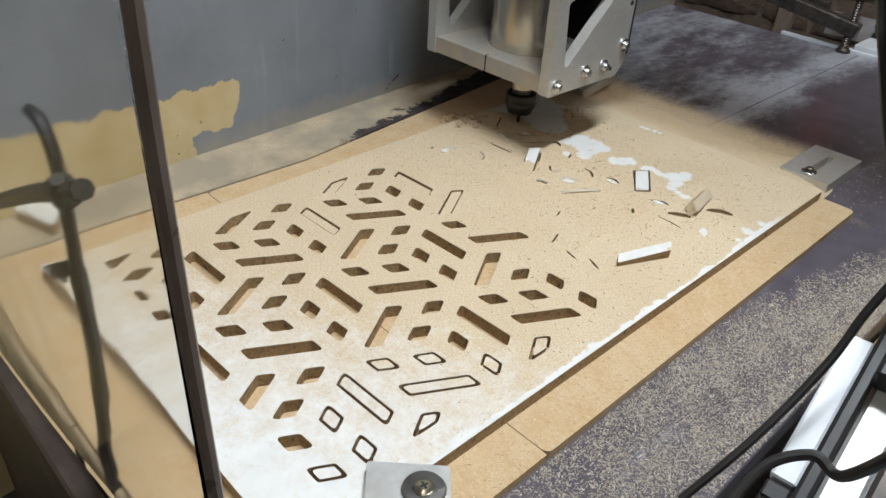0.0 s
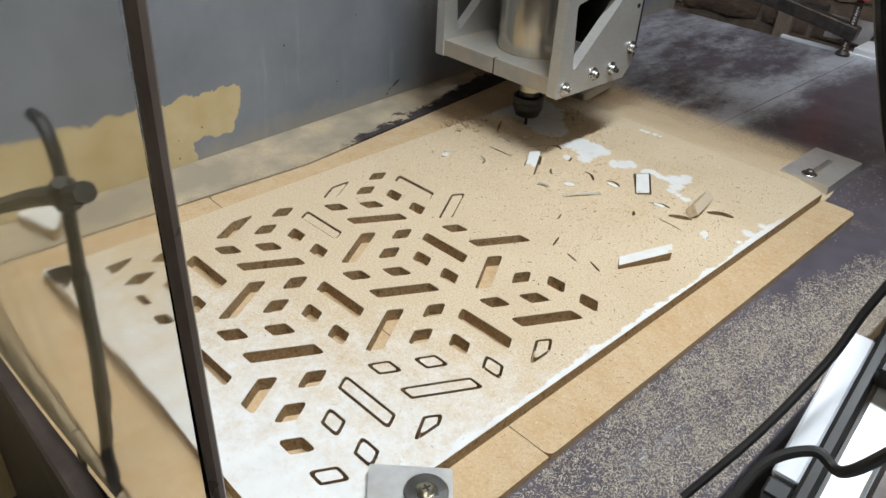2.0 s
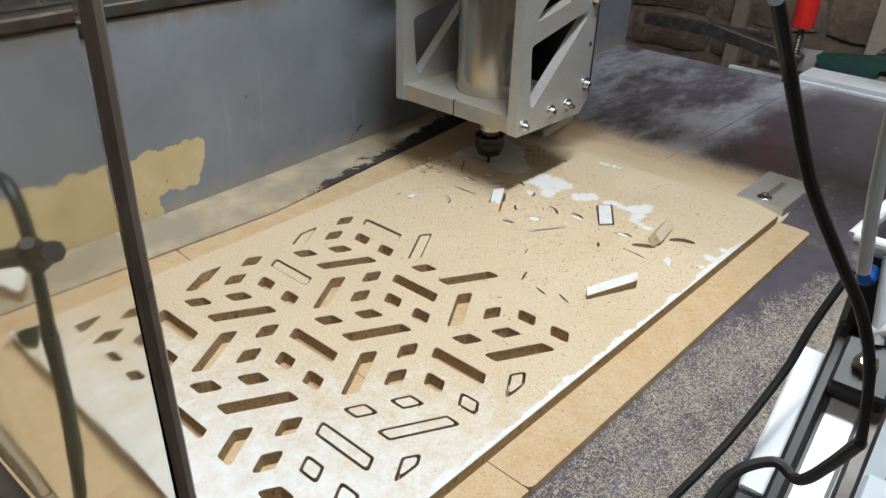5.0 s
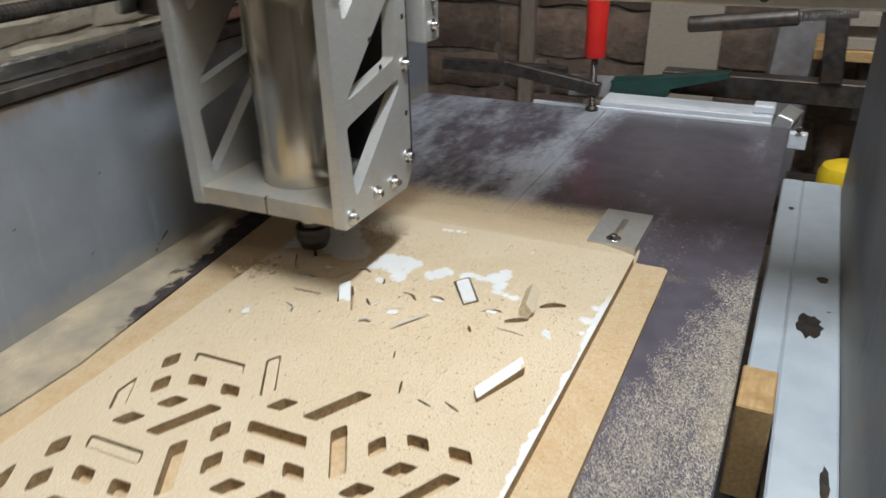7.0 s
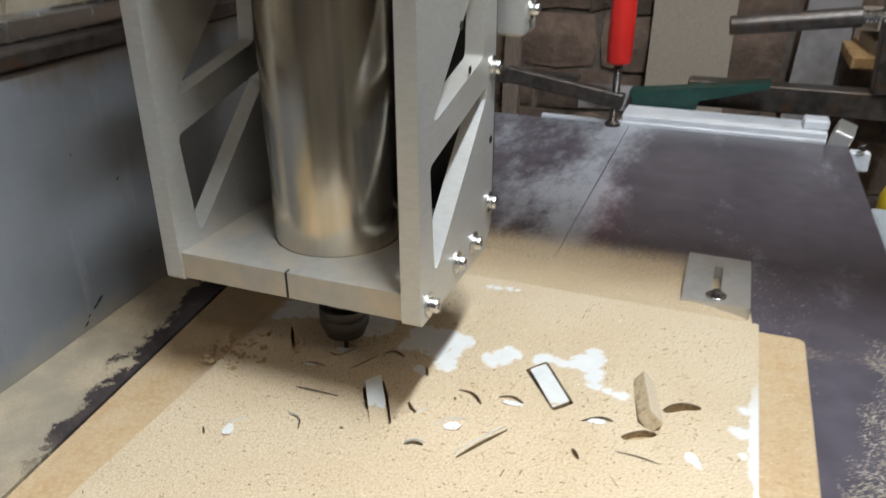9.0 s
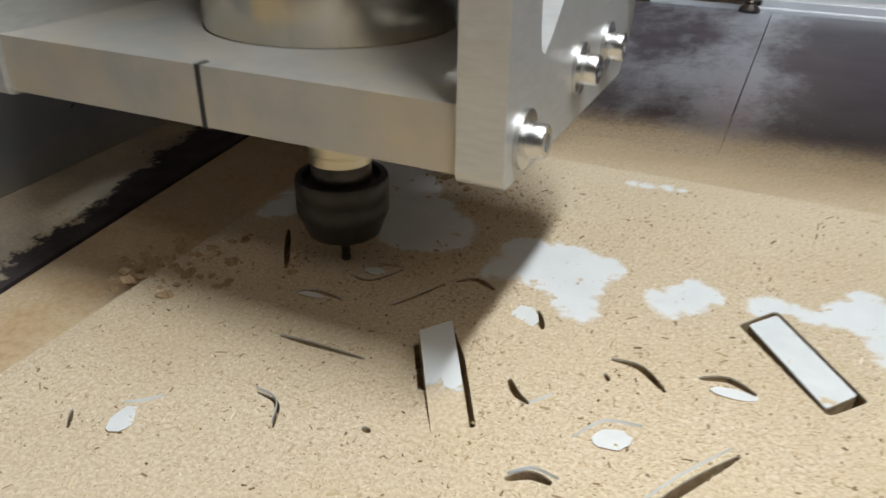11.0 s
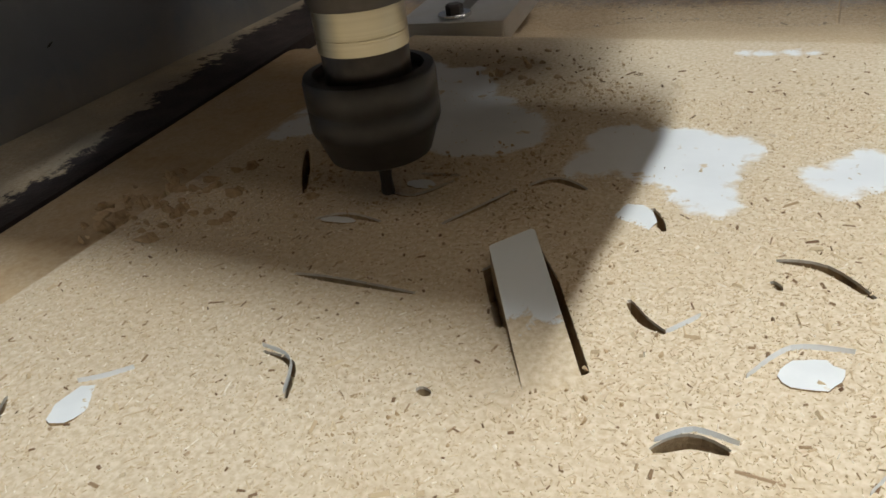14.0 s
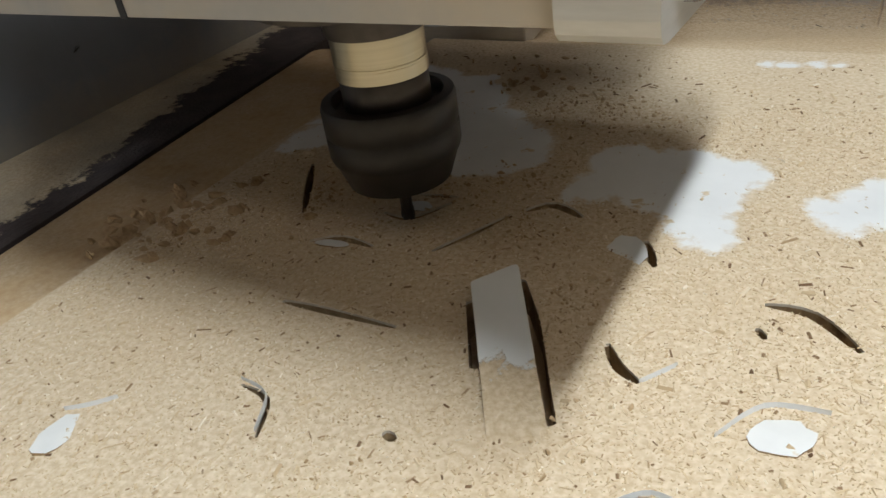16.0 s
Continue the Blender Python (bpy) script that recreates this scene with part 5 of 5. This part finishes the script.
tagged(link("wood_batten", join(bmesh.new(), one_box(-0.018, 0.018, -0.010, 0.010, 0, 0.80, 0.002), pose(-0.497, 1.79, -0.30, -3, 0, 0)), M_BATTEN), "dull brown batten leaning on the stone wall", "batten")
tagged(link("fibre_board", join(bmesh.new(), one_box(-0.077, 0.077, -0.006, 0.006, 0, 0.62, 0.001), pose(-0.140, 1.78, -0.30, -6, 0, 2)), M_BOARD), "pale fibreboard offcut leaning on the stone wall", "board")
tagged(link("grey_sheet", join(bmesh.new(), one_box(-0.042, 0.042, -0.004, 0.004, 0, 0.55, 0.001), pose(0.072, 1.74, -0.28, -5, 3, -3)), M_SHEET), "pale grey sheet leaning against the wall", "board")
shelf = thing("wall_shelf", "rough wooden shelf with pale boards on it", "shelf")
part("board", one_box(0.118, 0.75, 1.60, 1.80, 0.036, 0.056, 0.002), M_BLOCK, shelf)
part("bracket", one_box(0.20, 0.22, 1.64, 1.80, -0.08, 0.0355, 0.002), M_DSTEEL, shelf)
part("bracket", one_box(0.60, 0.62, 1.64, 1.80, -0.08, 0.0355, 0.002), M_DSTEEL, shelf)
for dz, dx, tilt in ((0.0, 0.0, 4), (0.0205, 0.02, -3), (0.041, -0.01, 6)):
    tagged(link("stacked_board", join(bmesh.new(), one_box(-0.2, 0.2, -0.07, 0.07, 0, 0.02, 0.001), pose(0.345 + dx, 1.69, 0.0565 + dz, 0, 0, tilt)), M_BOARD), "pale boards stacked on the wall shelf", "board", "boards on the shelf")
bm = turned(bmesh.new(), [(0.036, 0), (0.038, 0.004), (0.038, 0.042), (0.033, 0.054), (0.020, 0.060), (0.010, 0.061)], 28, pose(0.192, 1.335, -0.1208))
tagged(link("yellow_cap", bm, M_YEL, smooth=True), "round yellow plastic cap standing past the beam", "cap")
tagged(link("cap_stand", one_box(0.11, 0.23, 1.275, 1.44, -0.16, -0.1212, 0.002), M_DSTEEL), "dark steel ledge under the yellow cap", "ledge")

# ---- the acrylic shield at the front, and cords behind it ----
shield = thing("acrylic_shield", "clear scuffed acrylic front shield with a dark edge", "shield")
bm = bmesh.new()
cols = []
for k in range(25):
    x = 0.030 - 0.55 * k / 24
    y = 0.098 - 0.012 * math.sin(math.pi * k / 24)
    cols.append([bm.verts.new((x, y, 0.05)), bm.verts.new((x, y, 0.60)), bm.verts.new((x, y + 0.004, 0.60)), bm.verts.new((x, y + 0.004, 0.05))])
for a, b in zip(cols, cols[1:]):
    for k in range(4):
        bm.faces.new((a[k], a[(k + 1) % 4], b[(k + 1) % 4], b[k]))
bm.faces.new(cols[0][::-1])
bm.faces.new(cols[-1])
sheet = part("sheet", bm, M_GLASS, shield, smooth=True)
sheet.visible_shadow = False
bm = hose(bmesh.new(), [(0.0335, 0.1005, 0.60), (0.0335, 0.1005, 0.34), (0.0325, 0.1000, 0.25), (0.0335, 0.1005, 0.14), (0.036, 0.101, 0.05)], 0.0024, 8)
part("edge_strip", bm, M_BROWN, shield, "dark brown edge strip")
cord = thing("hanging_cord", "black cord hanging behind the shield with a knot", "cord")
part("cord", hose(bmesh.new(), [(-0.128, 0.118, 0.2045), (-0.118, 0.118, 0.2045), (-0.1115, 0.118, 0.198), (-0.109, 0.118, 0.186), (-0.110, 0.118, 0.172), (-0.117, 0.118, 0.132)], 0.0030, 8), M_RUBBER, cord)
part("cord", hose(bmesh.new(), [(-0.117, 0.118, 0.132), (-0.121, 0.118, 0.090), (-0.129, 0.117, 0.045), (-0.134, 0.114, 0.004), (-0.125, 0.110, -0.02), (-0.10, 0.086, -0.10)], 0.0036, 8), M_RUBBER, cord)
part("knot", turned(bmesh.new(), [(0.003, -0.010), (0.0065, -0.005), (0.006, 0.005), (0.003, 0.010)], 12, pose(-0.109, 0.118, 0.176, 15, 30, 0)), M_RUBBER, cord)
part("cross_cord", hose(bmesh.new(), [(-0.083, 0.118, 0.188), (-0.110, 0.118, 0.175), (-0.165, 0.118, 0.150), (-0.273, 0.118, 0.094), (-0.34, 0.118, 0.05)], 0.0045, 8), M_RUBBER, cord)

# ---- cable carrier and drive parts by the right wall ----
drive = thing("axis_drive", "black stepper drive with white bracket and silver profile", "drive unit", at=pose(0.008, 0, 0))
part("motor", one_box(0.1500, 0.195, 0.238, 0.280, 0.205, 0.240, 0.002), M_BLACK, drive, "black motor body")
bm = bmesh.new()
rod(bm, (0.1475, 0.236, 0.2425), (0.192, 0.240, 0.2405), 0.0019)
rod(bm, (0.1475, 0.236, 0.2425), (0.158, 0.262, 0.262), 0.0019)
rod(bm, (0.158, 0.262, 0.262), (0.196, 0.262, 0.259), 0.0019)
rod(bm, (0.170, 0.238, 0.2415), (0.180, 0.262, 0.2605), 0.0017)
rod(bm, (0.160, 0.230, 0.221), (0.186, 0.2375, 0.2395), 0.0022)
rod(bm, (0.157, 0.2365, 0.240), (0.162, 0.229, 0.219), 0.0018)
part("bracket", bm, M_WPAINT, drive, "white rod bracket")
part("fitting", turned(bmesh.new(), [(0.0026, 0), (0.0026, 0.004), (0.0018, 0.005)], 14, pose(0.1535, 0.2378, 0.2335, 90, 0, 0)), M_BLUE, drive, "blue push-in fitting", True)
part("knob", turned(bmesh.new(), [(0.0085, 0), (0.0085, 0.005), (0.0055, 0.006), (0.0050, 0.0025), (0.003, 0.0025), (0.003, 0.006)], 18, pose(0.176, 0.2378, 0.2175, 90, 0, 0)), M_DSTEEL, drive, "dark round knob", True)
arm = pose(0.1615, 0.2290, 0.2040, 30, 0, 5)
part("profile", join(bmesh.new(), one_box(-0.0055, 0.0035, -0.15, -0.006, -0.004, 0.004, 0.001), arm), M_ALU, drive, "silver profile")
part("carrier_side", join(bmesh.new(), one_box(-0.0098, -0.0058, -0.15, 0.022, -0.006, 0.006, 0.001), arm), M_BLACK, drive, "black carrier side")
part("carrier_side", join(bmesh.new(), one_box(0.0038, 0.0085, -0.15, 0.004, -0.006, 0.006, 0.001), arm), M_DSTEEL, drive, "dark carrier side")
part("sensor", join(bmesh.new(), one_box(-0.0065, 0.0075, -0.008, 0.008, 0.0042, 0.013, 0.001), arm), M_BLACK, drive, "black sensor block")
part("sensor_nut", join(bmesh.new(), turned(bmesh.new(), [(0.003, 0.0132), (0.003, 0.0152), (0.0015, 0.016)], 8), arm), M_BRASS, drive)
part("plate", join(bmesh.new(), one_box(-0.0165, -0.0100, -0.040, 0.006, -0.004, 0.001, 0.0006), arm), M_WPAINT, drive, "white plate")
part("plate_block", join(bmesh.new(), one_box(-0.0165, -0.0102, -0.046, -0.041, -0.011, 0.001, 0.0006), arm), M_BLACK, drive)
part("tray", join(bmesh.new(), one_box(0.0090, 0.0225, -0.15, -0.020, -0.009, -0.003, 0.001), arm), M_PALEGREY, drive, "pale grey painted tray")
part("carrier_cover", join(bmesh.new(), one_box(0.0230, 0.050, -0.15, 0.004, -0.010, -0.001, 0.002), arm), M_BLACK, drive, "black carrier cover")
part("stand", one_box(0.175, 0.198, 0.244, 0.278, -0.075, 0.2048, 0.002), M_DSTEEL, drive)
cable = thing("black_cable", "black cable looping down over the drive", "cable", at=pose(0.008, 0, 0))
part("sheath", hose(bmesh.new(), [(0.15, 0.13, 0.316), (0.1504, 0.135, 0.3104), (0.151, 0.14, 0.3043), (0.1559, 0.145, 0.2892), (0.162, 0.15, 0.2765), (0.1666, 0.155, 0.2663), (0.1701, 0.16, 0.2533), (0.1724, 0.165, 0.2353)], 0.0010, 10), M_RUBBER, cable)
part("loop", hose(bmesh.new(), [(0.1724, 0.165, 0.2353), (0.164, 0.176, 0.211), (0.157, 0.178, 0.210), (0.150, 0.172, 0.204), (0.148, 0.160, 0.192)], 0.0013, 10), M_RUBBER, cable)
part("side_run", hose(bmesh.new(), [(0.152, 0.222, 0.240), (0.149, 0.214, 0.226), (0.1475, 0.206, 0.214), (0.143, 0.190, 0.197), (0.136, 0.172, 0.18)], 0.0011, 10), M_RUBBER, cable)
wtube = thing("plastic_tube", "milky white plastic air tube", "tube", at=pose(0.009, 0, 0))
part("tube", hose(bmesh.new(), [(0.1557, 0.166, 0.314), (0.1567, 0.17, 0.3058), (0.1571, 0.174, 0.2922), (0.1578, 0.178, 0.2779), (0.1596, 0.182, 0.2602)], 0.0013, 10), M_WTUBE, wtube)

# ---- the workshop ----
R = (-1.15, 1.9, -1.9, 1.86)
FLOOR_Z, CEIL_Z = -0.95, 1.60
tagged(link("floor", one_box(R[0] - 0.2, R[1] + 0.2, R[2] - 0.2, R[3] + 0.2, FLOOR_Z - 0.1, FLOOR_Z), M_FLOOR), "grey stained concrete workshop floor", "floor", kind="structure")
tagged(link("ceiling", one_box(R[0] - 0.2, R[1] + 0.2, R[2] - 0.2, R[3] + 0.2, CEIL_Z, CEIL_Z + 0.1), M_PLASTER), "dingy plaster ceiling", "ceiling", kind="structure")
north = tagged(link("wall_north", one_box(R[0] - 0.2, R[1] + 0.2, R[3], R[3] + 0.2, FLOOR_Z, CEIL_Z), M_MORTAR), "rough brown stone wall with crumbling mortar", "wall", kind="structure")
west = tagged(link("wall_west", one_box(R[0] - 0.2, R[0], R[2], R[3], FLOOR_Z, CEIL_Z), M_LIMED), "pale limewashed stone wall", "wall", kind="structure")
tagged(link("wall_east", one_box(R[1], R[1] + 0.2, R[2], R[3], FLOOR_Z, CEIL_Z), M_PLASTER), "dingy plaster wall", "wall", kind="structure")
tagged(link("wall_south", one_box(R[0] - 0.2, R[1] + 0.2, R[2] - 0.2, R[2], FLOOR_Z, CEIL_Z), M_PLASTER), "dingy plaster wall", "wall", kind="structure")


def lamp_body(name, x, y, z, sx, sy, label, hang=0.0):
    top = thing(name, label, "lamp", at=pose(x, y, z))
    part("housing", one_box(-sx / 2 - 0.01, sx / 2 + 0.01, -sy / 2 - 0.02, sy / 2 + 0.02, 0.012, 0.05, 0.004), M_WPAINT, top)
    part("diffuser", one_box(-sx / 2, sx / 2, -sy / 2, sy / 2, 0.004, 0.0118, 0.001), M_LIT, top)
    if hang:
        for k in (-0.2, 0.2):
            part("hanger", rod(bmesh.new(), (0, k, 0.05), (0, k, hang), 0.003), M_DSTEEL, top)
    return top


lamp_body("tube_lamp", 0.13, 0.42, 1.18, 0.06, 0.50, "long tube lamp hung over the machine", CEIL_Z - 1.18)
# made-up glowing bodies for the two added fill lights
lamp_body("fill_lamp", 0.9, -0.6, 1.525, 1.2, 0.3, "flat unseen lamp added to carry a fill light")
lamp_body("fill_lamp", 0.35, 1.12, 1.525, 1.2, 0.25, "flat unseen lamp added to carry a fill light")


def stone_mesh(seed, w, h):
    r = random.Random(seed)
    bm = bmesh.new()
    n1, n2 = 3, 2
    grid = []
    for j in range(n2 + 1):
        row = []
        for i in range(n1 + 1):
            u, v = i / n1, j / n2
            edge = 0.0 if 0 < i < n1 and 0 < j < n2 else 1.0
            row.append(bm.verts.new((w * (u - 0.5) + r.uniform(-1, 1) * w * 0.035, -0.024 * (1 - edge) - r.uniform(0, 0.012), h * (v - 0.5) + r.uniform(-1, 1) * h * 0.06)))
        grid.append(row)
    for j in range(n2):
        for i in range(n1):
            bm.faces.new((grid[j][i], grid[j][i + 1], grid[j + 1][i + 1], grid[j + 1][i]))
    ring = [grid[0][i] for i in range(n1 + 1)] + [grid[j][n1] for j in range(1, n2 + 1)] + [grid[n2][i] for i in range(n1 - 1, -1, -1)] + [grid[j][0] for j in range(n2 - 1, 0, -1)]
    back = [bm.verts.new((v.co.x * 1.03, 0.02, v.co.z * 1.03)) for v in ring]
    for i in range(len(ring)):
        bm.faces.new((ring[i - 1], back[i - 1], back[i], ring[i]))
    bmesh.ops.recalc_face_normals(bm, faces=bm.faces)
    me = bpy.data.meshes.new("stone")
    bm.to_mesh(me)
    bm.free()
    for p in me.polygons:
        p.use_smooth = True
    me.set_sharp_from_angle(angle=radians(50))
    return me


def lay_stones(parent, material, along, z0, z1, place, seed):
    r = random.Random(seed)
    z = z0
    while z < z1:
        h = r.uniform(0.075, 0.125)
        x = along[0] - r.uniform(0, 0.12)
        while x < along[1]:
            w = r.uniform(0.12, 0.27)
            me = stone_mesh(r.random(), w - 0.014, h - 0.012)
            me.materials.append(material)
            ob = new("stone", me)
            ob.parent = parent
            ob.matrix_basis = place(x + w / 2, z + h / 2) @ pose(0, 0, 0, 0, r.uniform(-2.5, 2.5), 0)
            x += w
        z += h


lay_stones(north, M_STONE, (-0.95, 1.1), -0.55, 0.75, lambda x, z: pose(x, R[3], z), 11)
lay_stones(west, M_LIMED, (-0.2, 1.85), 0.0, 0.9, lambda y, z: pose(R[0], y, z, 0, 0, 90), 12)


def motions():
    rows = [(0.0, -0.308, 0.650), (0.5, -0.311, 0.642), (1.0, -0.316, 0.652), (1.5, -0.306, 0.662), (2.0, -0.306, 0.660), (2.5, -0.311, 0.642), (3.0, -0.311, 0.643), (3.6, -0.303, 0.655), (4.3, -0.314, 0.645), (5.0, -0.306, 0.660),
            (5.5, -0.320, 0.656), (6.0, -0.322, 0.662), (6.5, -0.312, 0.655), (7.0, -0.308, 0.648), (7.5, -0.294, 0.627), (8.0, -0.297, 0.642), (8.5, -0.285, 0.645), (9.0, -0.280, 0.636), (9.5, -0.291, 0.629), (10.0, -0.295, 0.632),
            (10.6, -0.285, 0.640), (11.3, -0.303, 0.632), (11.8, -0.292, 0.650), (12.3, -0.292, 0.628), (12.5, -0.287, 0.634), (12.8, -0.282, 0.64), (13.0, -0.276, 0.642), (13.3, -0.274, 0.638), (13.5, -0.275, 0.631), (13.8, -0.282, 0.626), (14.0, -0.288, 0.625), (14.3, -0.29, 0.625), (14.5, -0.29, 0.627), (14.8, -0.285, 0.636), (15.0, -0.282, 0.638), (15.3, -0.272, 0.64), (15.5, -0.273, 0.638), (15.8, -0.278, 0.629), (16.0, -0.281, 0.626)]
    walk(head, [(t, pose(x, y, 0)) for t, x, y in rows])
    walk(gantry, [(t, pose(0, y - 0.645, 0)) for t, x, y in rows])


motions()
